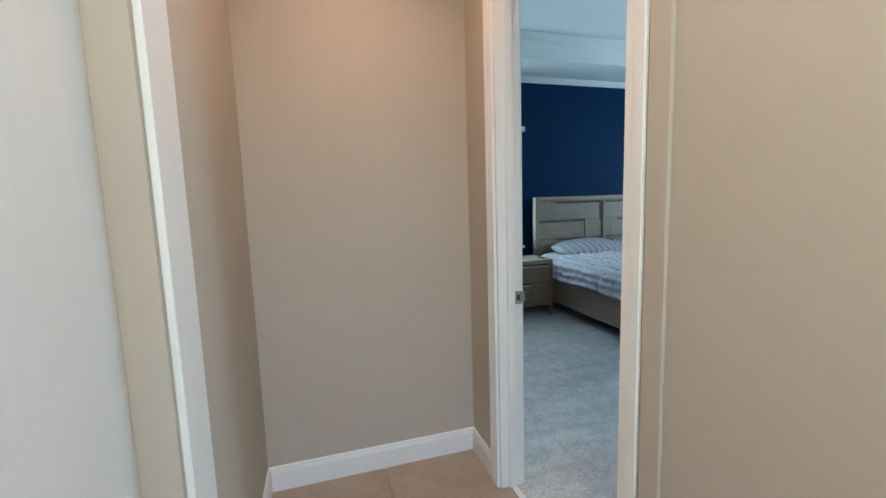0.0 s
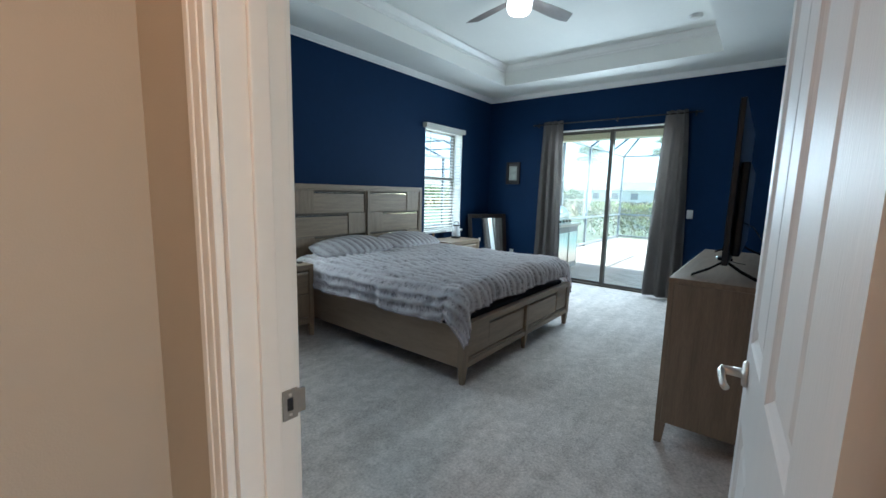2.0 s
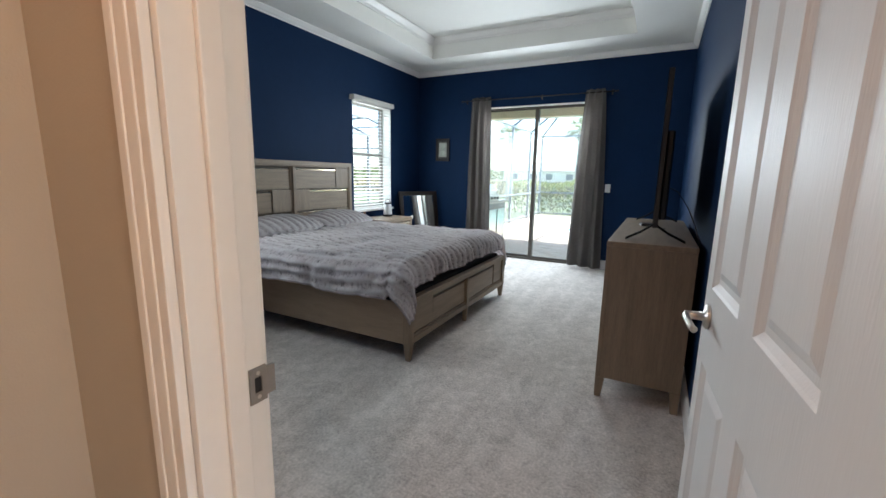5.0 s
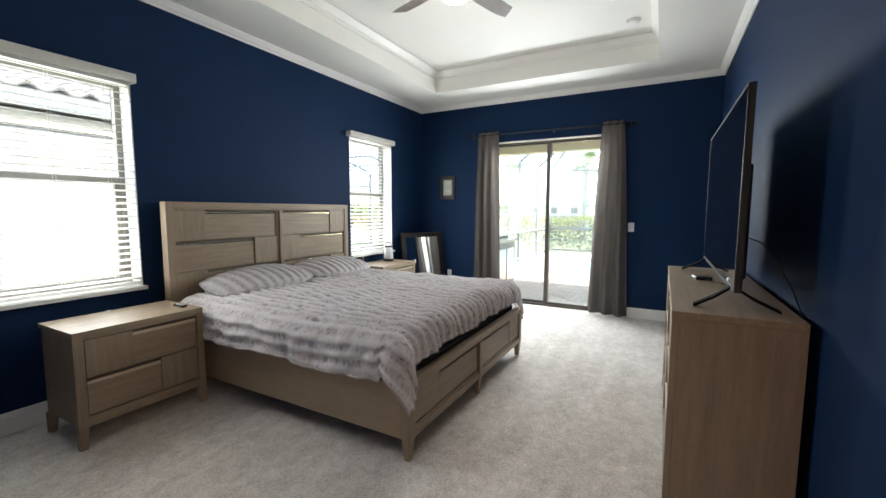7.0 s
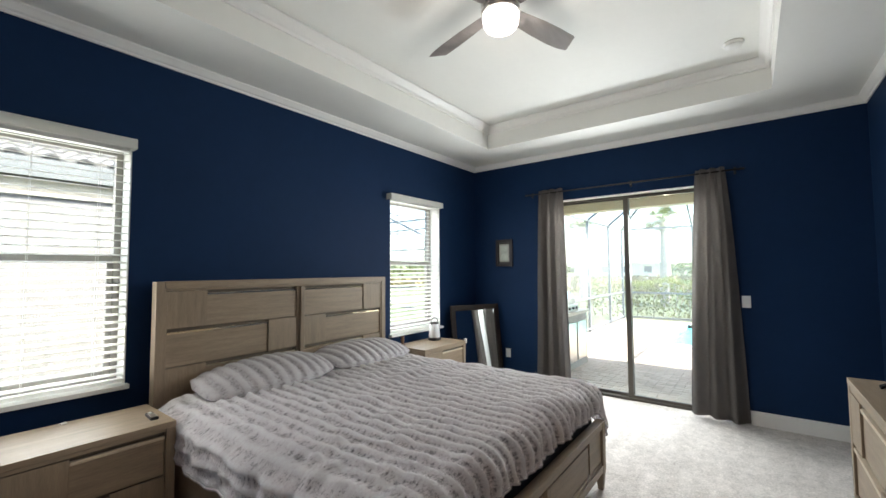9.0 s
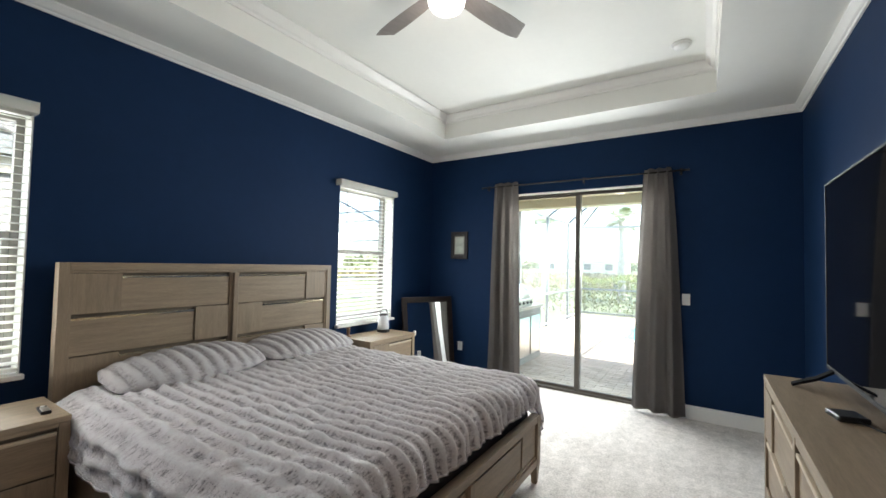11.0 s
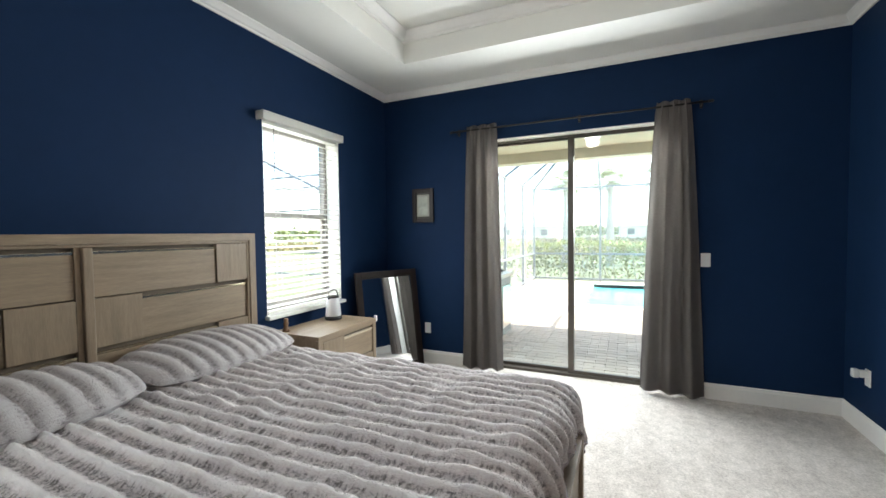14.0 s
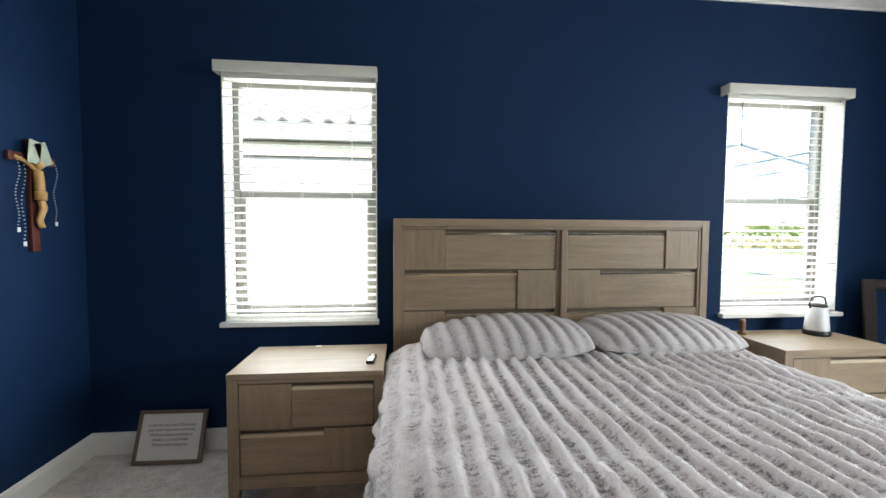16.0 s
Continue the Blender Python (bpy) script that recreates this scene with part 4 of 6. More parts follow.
def pillow(m, seed):
    t = thing("pillow", m, "plump grey faux fur pillow leaning on the headboard", "pillow", "pillows at the headboard")
    nu, nv = 96, 44
    w, d, th = 0.475, 0.245, 0.074
    bm = bmesh.new()
    layer = bm.loops.layers.uv.new("sheet")
    for side in (1, -1):
        grid, uvs = [], []
        for j in range(nv + 1):
            v = -1 + 2 * j / nv
            row, uvr = [], []
            for i in range(nu + 1):
                u = -1 + 2 * i / nu
                n1 = noise.noise(Vector((u * 2 + seed, v * 2, side)))
                edge = max(0.0, (1 - abs(u) ** 2.2)) ** 0.6 * max(0.0, (1 - v * v)) ** 0.55
                x = w * u * (1 - 0.06 * v * v) + 0.01 * n1
                y = d * v * (1 - 0.30 * abs(u) ** 3) + 0.012 * n1
                ph = (x + 0.02 * v + 0.012 * n1) / 0.088
                s = abs(math.cos(math.pi * ph)) ** 0.6
                z = side * (th * edge * (1 + 0.12 * n1) + 0.027 * s * edge ** 0.5)
                row.append(bm.verts.new((x, y, z)))
                uvr.append((ph, v))
            grid.append(row)
            uvs.append(uvr)
        if side == 1:
            field, field_uv = np.array([[tuple(v.co) for v in r] for r in grid]), np.array(uvs)
        for i in range(nv):
            for j in range(nu):
                f = bm.faces.new((grid[i][j], grid[i][j + 1], grid[i + 1][j + 1], grid[i + 1][j]))
                for lp, (a, b) in zip(f.loops, ((i, j), (i, j + 1), (i + 1, j + 1), (i + 1, j))):
                    lp[layer].uv = uvs[a][b]
    bmesh.ops.remove_doubles(bm, verts=bm.verts, dist=1e-4)
    bmesh.ops.recalc_face_normals(bm, faces=bm.faces)
    part("cover", bm, M_FUR_P, t, "", True)
    pile(t, field, field_uv, 16000, 0.009, M_FUR_P, int(seed))
    return t


pillow(pose(3.45, 4.65, 0.772, 11, -2, -2), 1.0)
pillow(pose(4.385, 4.67, 0.77, 11, 1, 3), 5.0)

# ---- nightstands ----


def nightstand(m, label):
    t = thing("nightstand", m, label, "nightstand", "nightstands beside the bed")
    w, d = 0.735, 0.46
    body = part("body", box(0.012, 0.03, 0.13, w - 0.012, d, 0.664, 0.002), M_OAK_V, t)
    part("top", box(0.0, 0.0, 0.665, w, d, 0.695, 0.003), M_OAK, t)
    part("stile", box(0.0, 0.002, 0.13, 0.052, 0.0298, 0.664, 0.003), M_OAK_V, t)
    part("stile", box(w - 0.046, 0.002, 0.13, w, 0.0298, 0.664, 0.003), M_OAK_V, t)
    part("rail", box(0.0525, 0.004, 0.645, w - 0.0465, 0.0298, 0.664, 0.002), M_OAK, t)
    part("rail", box(0.0525, 0.004, 0.13, w - 0.0465, 0.0298, 0.19, 0.002), M_OAK, t)
    # thin dark sheet behind the drawers stands for the shade in their gaps
    part("recess", box(0.053, 0.0285, 0.191, w - 0.047, 0.0299, 0.644, 0), M_GAP, body)
    for k, (z0, z1) in enumerate(((0.42, 0.640), (0.196, 0.414))):
        dr = part("drawer", box(0.056, 0.012, z0, w - 0.05, 0.028, z1 - 0.018, 0.002), M_OAK, t)
        x0, x1 = (0.056, 0.296) if k == 0 else (w - 0.285, w - 0.05)
        part("block", box(x0, 0.003, z0, x1, 0.0118, z1, 0.002), M_OAK_V, dr)
        lx = (x1 + 0.002, w - 0.05) if k == 0 else (0.056, x0 - 0.002)
        part("lip", box(lx[0], 0.005, z1 - 0.034, lx[1], 0.027, z1 - 0.0175, 0.004), M_LIP_LIT, dr, "bevelled finger lip with its highlight in the colour")
    for x in (0.0, w - 0.05):
        a, b = (0.0, 0.012) if x == 0 else (0.012, 0.0)
        part("leg", taper_leg(x, 0.002, x + 0.05, 0.05, 0.1295, x + a, 0.004, x + 0.05 - b, 0.036), M_OAK_V, t)
        part("leg", taper_leg(x, d - 0.05, x + 0.05, d, 0.1295, x + a, d - 0.036, x + 0.05 - b, d - 0.002), M_OAK_V, t)
    return t


nightstand(pose(2.045, 4.405, 0), "grey-washed oak nightstand with two staggered drawers")
nightstand(pose(5.075, 4.53, 0), "grey-washed oak nightstand below the window")

# ---- dresser ----


def dresser():
    w, d, h = 1.645, 0.455, 0.964
    t = thing("dresser", pose(4.70, 1.493, 0, 0, 0, 180), "grey-washed oak dresser with staggered drawers against the wall", "dresser")
    body = part("body", box(0.018, 0.03, 0.13, w - 0.018, d, 0.934, 0.002), M_OAK_V, t)
    part("top", box(0.0, 0.0, 0.935, w, d, h, 0.003), M_OAK, t)
    for x0, x1 in ((0.0, 0.045), (w - 0.045, w)):
        part("stile", box(x0, 0.002, 0.13, x1, 0.0298, 0.934, 0.003), M_OAK_V, t)
        part("side_panel", box(x0 if x0 == 0 else w - 0.0175, 0.0305, 0.13, 0.0175 if x0 == 0 else x1, d, 0.934, 0.002), M_OAK_V, t)
    part("stile", box(w / 2 - 0.02, 0.002, 0.13, w / 2 + 0.02, 0.0298, 0.934, 0.003), M_OAK_V, t)
    for x0, x1 in ((0.0455, w / 2 - 0.0205), (w / 2 + 0.0205, w - 0.0455)):
        part("rail", box(x0, 0.004, 0.908, x1, 0.0298, 0.934, 0.002), M_OAK, t)
        part("rail", box(x0, 0.004, 0.13, x1, 0.0298, 0.175, 0.002), M_OAK, t)
        # dark sheet behind the drawer fronts, shade of the gaps as colour
        part("recess", box(x0, 0.0285, 0.176, x1, 0.0299, 0.907, 0), M_GAP, body)
        first = x0 < 0.1
        for k in range(3):
            z0 = 0.180 + 0.242 * (2 - k)
            z1 = z0 + 0.238
            dr = part("drawer", box(x0 + 0.003, 0.013, z0, x1 - 0.003, 0.028, z1 - 0.020, 0.002), M_OAK, t)
            left = (k % 2 == 0) if first else (k % 2 == 1)
            sq = 0.215
            bx = (x0 + 0.003, x0 + sq) if left else (x1 - sq, x1 - 0.003)
            lx = (bx[1] + 0.004, x1 - 0.003) if left else (x0 + 0.003, bx[0] - 0.004)
            part("block", box(bx[0], 0.003, z0, bx[1], 0.0128, z1, 0.002), M_OAK_V, dr)
            part("lip", box(lx[0], 0.004, z1 - 0.036, lx[1], 0.027, z1 - 0.0195, 0.004), M_LIP_LIT, dr, "bevelled finger lip with its highlight in the colour")
    for x in (0.0, w - 0.055):
        a, b = (0.0, 0.014) if x == 0 else (0.014, 0.0)
        part("leg", taper_leg(x, 0.002, x + 0.055, 0.055, 0.1295, x + a, 0.004, x + 0.055 - b, 0.04), M_OAK_V, t)
        part("leg", taper_leg(x, d - 0.055, x + 0.055, d, 0.1295, x + a, d - 0.04, x + 0.055 - b, d - 0.002), M_OAK_V, t)
    return t


dresser()

# ---- television and what lies by it ----
tv = thing("television", pose(3.865, 1.262, 0.964), "large black flat television on two splayed feet", "television")
TW, TB, TT = 0.737, 0.085, 0.934
part("back", box(-TW + 0.20, -0.058, TB + 0.03, TW - 0.20, -0.018, TT - 0.30, 0.012, 3), M_BLACK, tv)
bz = box(-TW, -0.018, TB, TW, 0.006, TT, 0.003)
part("housing", bz, M_BLACK, tv)
part("screen", box(-TW + 0.009, 0.0062, TB + 0.017, TW - 0.009, 0.0075, TT - 0.009, 0), M_SCREEN, tv, "glossy dark screen that mirrors the room")
rim = bmesh.new()
M_FOOT = material("matt_black_plastic", (0.008, 0.008, 0.009), 0.9, var=0.1, scale=20, spec=0.05)
M_RIM = material("black_rim", (0.016, 0.015, 0.015), 0.5, var=0.05, scale=30, spec=0.2)
for a in ((-TW, TB, -TW + 0.008, TT), (TW - 0.008, TB, TW, TT), (-TW + 0.008, TT - 0.008, TW - 0.008, TT), (-TW + 0.008, TB, TW - 0.008, TB + 0.016)):
    add_box(rim, a[0], 0.0063, a[1], a[2], 0.010, a[3], 0.001)
part("rim", rim, M_RIM, tv, "thin black rim")
for s in (-1, 1):
    bm = bmesh.new()
    for yy in (0.145, -0.165):
        v = []
        for x, y, z, hw in ((s * 0.615, 0.0, 0.095, 0.020), (s * 0.63, yy * 0.45, 0.046, 0.024), (s * 0.655, yy, 0.004, 0.019)):
            v.append([bm.verts.new((x + dx * hw, y, z + dz)) for dx, dz in ((-1, -0.004), (1, -0.004), (1, 0.008), (-1, 0.008))])
        for p, q in zip(v, v[1:]):
            for i in range(4):
                bm.faces.new((p[i], p[(i + 1) % 4], q[(i + 1) % 4], q[i]))
        bm.faces.new(v[0]), bm.faces.new(v[-1])
    bmesh.ops.recalc_face_normals(bm, faces=bm.faces)
    part("foot", bm, M_FOOT, tv)
cable = thing("cable", pose(0, 0, 0), "thin black power cable behind the television", "cable")
part("cord", tube([(3.33, 1.205, 1.27), (3.30, 1.16, 1.25), (3.285, 1.10, 1.16), (3.25, 1.055, 1.06), (3.22, 1.03, 0.975), (3.20, 1.021, 0.90), (3.22, 1.018, 0.5)], 0.003, 6), M_BLACK, cable, "", True)
boxy = thing("streaming_box", pose(4.075, 1.315, 0.964, 0, 0, 12), "small black streaming box with a cable", "media box")
part("case", box(-0.05, -0.045, 0.0, 0.05, 0.045, 0.021, 0.008, 3), M_BLACK, boxy)
part("cord", tube([(-0.05, -0.01, 0.008), (-0.09, -0.03, 0.005), (-0.15, -0.05, 0.004), (-0.2, -0.09, 0.004)], 0.0025, 6), M_BLACK, boxy, "", True)

# ---- small things ----


def plate(name, m, label, cat, switch=False):
    """A wall plate; local z is out of the wall."""
    t = thing(name, m, label, cat)
    part("plate", box(-0.036, -0.058, 0.0, 0.036, 0.058, 0.006, 0.003), M_WHITEPL, t)
    if switch:
        part("rocker", box(-0.016, -0.033, 0.006, 0.016, 0.033, 0.010, 0.002), M_WHITEPL, t)
    else:
        for y in (-0.02, 0.02):
            part("socket", box(-0.017, y - 0.014, 0.006, 0.017, y + 0.014, 0.008, 0.004), M_WHITEPL, t)
    return t


plate("light_switch", pose(E, 1.905, 1.18, 90, 0, -90), "white rocker switch plate on the blue wall", "light switch", True)
plate("wall_outlet", pose(E, 4.53, 0.385, 90, 0, -90), "white outlet plate low on the blue wall", "outlet")
plate("wall_outlet", pose(6.50, S, 0.405, 90, 0, 180), "white outlet plate with a plugged-in device", "outlet")
plug = thing("plug_in_device", pose(6.51, S, 0.43), "small white plug-in device in the outlet", "plug")
part("body", box(-0.022, 0.008, -0.025, 0.022, 0.05, 0.022, 0.008, 3), M_WHITEPL, plug)
part("head", box(-0.02, 0.05, -0.03, 0.024, 0.085, 0.03, 0.01, 3), M_WHITEPL, plug)
smoke = thing("smoke_detector", pose(5.70, 1.90, TRAY), "round white smoke detector on the ceiling", "smoke detector")
part("base", lathe([(0.07, 0.0), (0.072, -0.006), (0.068, -0.014)], 28), M_WHITEPL, smoke, "", True)
part("cover", lathe([(0.062, -0.0145), (0.058, -0.028), (0.03, -0.036), (0.004, -0.037)], 28), M_WHITEPL, smoke, "", True)

M_DARKWOOD = material("dark_espresso_wood", (0.016, 0.010, 0.008), 0.45, var=0.2, scale=6, grain=(2, 2, 12), spec=0.28)
pic = thing("picture_frame", pose(E, 4.565, 1.742, 90, 0, -90), "small dark framed print with a pale mat", "picture")
bm = bmesh.new()
for a in ((-0.128, -0.185, -0.084, 0.185), (0.084, -0.185, 0.128, 0.185), (-0.084, -0.185, 0.084, -0.142), (-0.084, 0.142, 0.084, 0.185)):
    add_box(bm, a[0], a[1], 0.001, a[2], a[3], 0.026, 0.004)
part("frame", bm, M_DARKWOOD, pic)
part("inner_band", box(-0.0835, -0.1415, 0.002, 0.0835, 0.1415, 0.012, 0.001), M_BRONZE, pic)
part("mat", box(-0.075, -0.12, 0.0121, 0.075, 0.12, 0.014, 0), material("cream_mat_board", (0.30, 0.31, 0.26), 0.8, var=0.03), pic)
part("print", box(-0.056, -0.10, 0.0142, 0.056, 0.10, 0.0148, 0), material("faded_print", (0.36, 0.39, 0.33), 0.4, var=0.4, scale=11), pic, "faded print on pale paper")


def leaning_mirror():
    """A framed mirror that stands in the room's corner, its back to the corner and its top leaning on the walls."""
    a, b = Vector((6.10, 4.965)), Vector((6.775, 4.652))
    ang = math.degrees(math.atan2(b.y - a.y, b.x - a.x))
    w = (b - a).length
    mid = (a + b) / 2
    h = 1.055
    m = Matrix.Translation((mid.x, mid.y, 0.0)) @ pose(0, 0, 0, 0, 0, ang)
    back = Matrix.Translation((0, -0.140, 0.004)) @ pose(0, 0, 0, -7.6)
    t = thing("floor_mirror", m @ back, "dark espresso framed mirror leaning in the corner", "mirror")
    bm = bmesh.new()
    f = 0.062
    for q in ((-w / 2, 0, -w / 2 + f, h), (w / 2 - f, 0, w / 2, h), (-w / 2 + f, 0, w / 2 - f, f), (-w / 2 + f, h - f, w / 2 - f, h)):
        add_box(bm, q[0], -0.012, q[1], q[2], 0.018, q[3], 0.006)
    part("frame", bm, M_DARKWOOD, t)
    bm = bmesh.new()
    for q in ((-w / 2 + f, f, -w / 2 + f + 0.01, h - f), (w / 2 - f - 0.01, f, w / 2 - f, h - f), (-w / 2 + f + 0.01, f, w / 2 - f - 0.01, f + 0.01), (-w / 2 + f + 0.01, h - f - 0.01, w / 2 - f - 0.01, h - f)):
        add_box(bm, q[0], -0.004, q[1], q[2], 0.012, q[3], 0.002)
    part("inner_bead", bm, M_DARKWOOD, t)
    gm = bpy.data.materials.new("mirror_silver")
    gm.use_nodes = True
    pb = gm.node_tree.nodes["Principled BSDF"]
    pb.inputs["Base Color"].default_value, pb.inputs["Metallic"].default_value, pb.inputs["Roughness"].default_value = (0.86, 0.88, 0.88, 1), 1.0, 0.02
    part("mirror_glass", box(-w / 2 + f + 0.01, 0.002, f + 0.01, w / 2 - f - 0.01, 0.006, h - f - 0.01, 0), gm, t)
    part("backing", box(-w / 2 + 0.02, 0.0185, 0.02, w / 2 - 0.02, 0.022, h - 0.02, 0), M_BRONZE, t)


leaning_mirror()

lantern = thing("lantern", pose(5.635, 4.855, 0.695) @ Matrix.Diagonal((1.17, 1.17, 1.17, 1)), "small white camping lantern with a dark handle", "lantern")
M_LANT = material("frosted_white_plastic", (0.75, 0.76, 0.78), 0.35, var=0.02, scale=12)
part("base", lathe([(0.062, 0.0), (0.064, 0.006), (0.062, 0.022), (0.055, 0.026)], 24), M_BLACK, lantern, "", True)
part("diffuser", lathe([(0.056, 0.026), (0.058, 0.035), (0.047, 0.155), (0.044, 0.16)], 24), M_LANT, lantern, "", True)
part("cap", lathe([(0.045, 0.16), (0.046, 0.165), (0.04, 0.174), (0.01, 0.177)], 24), M_BRONZE, lantern, "", True)
part("handle", tube([(-0.046, 0, 0.15), (-0.053, 0, 0.175), (-0.043, 0, 0.208), (-0.02, 0, 0.217), (0.02, 0, 0.217), (0.043, 0, 0.208), (0.053, 0, 0.175), (0.046, 0, 0.15)], 0.0045, 8), M_BRONZE, lantern, "", True)
stub = thing("wooden_ornament", pose(5.135, 4.90, 0.695), "small turned brown wood ornament", "ornament")
part("body", lathe([(0.028, 0), (0.028, 0.012), (0.018, 0.018), (0.016, 0.045), (0.022, 0.06), (0.014, 0.075), (0.02, 0.09), (0.012, 0.1)], 18), material("turned_brown_wood", (0.22, 0.12, 0.06), 0.5, var=0.15, scale=20), stub, "", True)
remote = thing("remote_control", pose(2.712, 4.56, 0.695, 0, 0, -4), "small dark remote control with a silver rim", "remote")
part("case", box(-0.02, -0.06, 0.0, 0.02, 0.06, 0.016, 0.006, 3), M_RIM, remote)
part("keypad", box(-0.016, -0.055, 0.0162, 0.016, 0.02, 0.018, 0.001), M_STEEL, remote, "silver keypad")
part("button", lathe([(0.009, 0.0162), (0.009, 0.019), (0.006, 0.0195)], 14, None, Matrix.Translation((0, 0.038, 0))), M_WHITEPL, remote)
charger = thing("charger_cable", pose(5.815, 4.545, 0.0), "white charger cable hanging at the nightstand's corner", "cable")
part("plug", box(0.0, -0.012, 0.66, 0.022, 0.012, 0.712, 0.005), M_WHITEPL, charger)
part("cord", tube([(0.012, 0.0, 0.662), (0.014, 0.02, 0.5), (0.02, 0.10, 0.2), (0.03, 0.22, 0.02), (0.04, 0.40, 0.004)], 0.0022, 6), M_WHITEPL, charger, "", True)
clip = thing("blind_clip", pose(2.39, 4.83, 0.695, 0, 0, 20), "small white plastic clip lying on the nightstand", "clip")
part("clip", box(-0.016, -0.006, 0.0, 0.016, 0.006, 0.009, 0.003), M_WHITEPL, clip)

sign = thing("framed_sign", pose(1.50, 4.90, 0.004, -20, 0, -1.5), "wood framed white sign with handwritten words on the carpet", "framed sign")
M_SIGNWOOD = material("weathered_brown_wood", (0.16, 0.115, 0.08), 0.6, var=0.2, scale=8, grain=(8, 2, 2))
SWD, SHT = 0.385, 0.295
bm = bmesh.new()
for a in ((-SWD / 2, 0, -SWD / 2 + 0.02, SHT), (SWD / 2 - 0.02, 0, SWD / 2, SHT), (-SWD / 2 + 0.02, 0, SWD / 2 - 0.02, 0.02), (-SWD / 2 + 0.02, SHT - 0.02, SWD / 2 - 0.02, SHT)):
    add_box(bm, a[0], -0.012, a[1], a[2], 0.012, a[3], 0.002)
part("frame", bm, M_SIGNWOOD, sign)
part("board", box(-SWD / 2 + 0.02, -0.004, 0.02, SWD / 2 - 0.02, 0.004, SHT - 0.02, 0), material("white_sign_board", (0.72, 0.70, 0.66), 0.7, var=0.03), sign)
M_INK = material("dark_ink", (0.05, 0.045, 0.045), 0.7, var=0.1, scale=30)
for k, line in enumerate(("I choose you, and I'll choose", "you over and over and over.", "Without pause, without a", "doubt, in a heartbeat,", "I'll keep choosing you.")):
    fc = bpy.data.curves.new("line", "FONT")
    fc.body, fc.size, fc.align_x, fc.shear, fc.extrude = line, 0.0235, "CENTER", 0.35, 0.0003
    tmp = new("line", fc)
    bpy.context.view_layer.update()
    me = bpy.data.meshes.new_from_object(tmp.evaluated_get(bpy.context.evaluated_depsgraph_get()))
    bpy.data.objects.remove(tmp)
    me.materials.append(M_INK)
    ob = new("lettering", me)
    ob.parent = sign
    ob.matrix_basis = pose(0, -0.0045, 0.205 - 0.027 * k, 90)

# ---- crucifix on the west wall ----
cross = thing("crucifix", pose(W, 4.70, 1.55, 0, 0, 90), "dark red wooden crucifix hung with beads", "crucifix")
M_REDWOOD = material("red_brown_wood", (0.10, 0.022, 0.016), 0.4, var=0.2, scale=9)
bm = box(-0.022, -0.022, -0.29, 0.022, -0.002, 0.27, 0.003)
add_box(bm, -0.13, -0.021, 0.155, -0.0225, -0.003, 0.198, 0.003)
add_box(bm, 0.0225, -0.021, 0.155, 0.13, -0.003, 0.198, 0.003)
part("cross", bm, M_REDWOOD, cross)
fig = tube([(0.004, -0.045, -0.01), (-0.004, -0.05, 0.03), (0.0, -0.045, 0.075), (0.0, -0.038, 0.115)], 0.021, 10)
tube([(0.004, -0.042, -0.005), (0.014, -0.055, -0.07), (0.004, -0.038, -0.13), (0.008, -0.046, -0.17)], 0.013, 8, fig)
tube([(-0.004, -0.042, -0.005), (0.004, -0.052, -0.07), (-0.003, -0.036, -0.13), (0.0, -0.044, -0.165)], 0.012, 8, fig)
tube([(0.0, -0.048, -0.03), (0.0, -0.05, -0.005), (0.0, -0.048, 0.015)], 0.025, 10, fig)
tube([(0.0, -0.035, 0.12), (0.06, -0.03, 0.16), (0.11, -0.026, 0.175)], 0.009, 8, fig)
tube([(0.0, -0.035, 0.12), (-0.06, -0.03, 0.16), (-0.11, -0.026, 0.175)], 0.009, 8, fig)
bmesh.ops.create_uvsphere(fig, u_segments=12, v_segments=8, radius=0.02, matrix=Matrix.Translation((0, -0.045, 0.145)))
part("statue", fig, material("ochre_painted_plaster", (0.50, 0.30, 0.10), 0.5, var=0.15, scale=18), cross, "plain ochre plaster figure", True)
M_BEAD = material("pale_glass_beads", (0.42, 0.47, 0.5), 0.25, var=0.2, scale=60)
for x0, drop in ((-0.105, 0.33), (-0.075, 0.40), (0.112, 0.30)):
    r = thing("rosary", pose(W, 4.70 + x0, 1.725, 0, 0, 90), "string of pale beads hanging on the crucifix", "rosary", "beads on the crucifix")
    bm = bmesh.new()
    for k in range(22):
        f = k / 21
        bmesh.ops.create_icosphere(bm, subdivisions=1, radius=0.0042, matrix=Matrix.Translation((0.012 * math.sin(f * 9), -0.03 - 0.006 * math.sin(f * 5), -drop * f)))
    part("beads", bm, M_BEAD, r)
    bm = box(-0.008, -0.033, -drop - 0.035, 0.008, -0.029, -drop - 0.012, 0.001)
    part("pendant", bm, M_WHITEPL, r)
for x0, rr in ((-0.035, 8), (0.045, -22)):
    c = thing("prayer_card", pose(W, 4.70 + x0, 1.70, 0, 0, 90), "folded pale green paper card tucked behind the crucifix", "paper card")
    bm = box(-0.035, -0.052, 0.0, 0.035, -0.0495, 0.115, 0)
    bmesh.ops.rotate(bm, verts=bm.verts, cent=(0, 0, 0), matrix=Matrix.Rotation(radians(rr), 3, "Y"))
    part("card", bm, material("pale_green_paper", (0.42, 0.47, 0.38), 0.8, var=0.25, scale=30), c)

# ---- ceiling fan ----
fan = thing("ceiling_fan", pose(4.0, 3.02, TRAY), "brushed nickel ceiling fan with grey blades and lit globe", "ceiling fan")
M_BLADE = material("grey_fan_blade", (0.27, 0.24, 0.225), 0.5, var=0.12, scale=4, grain=(2, 12, 2))
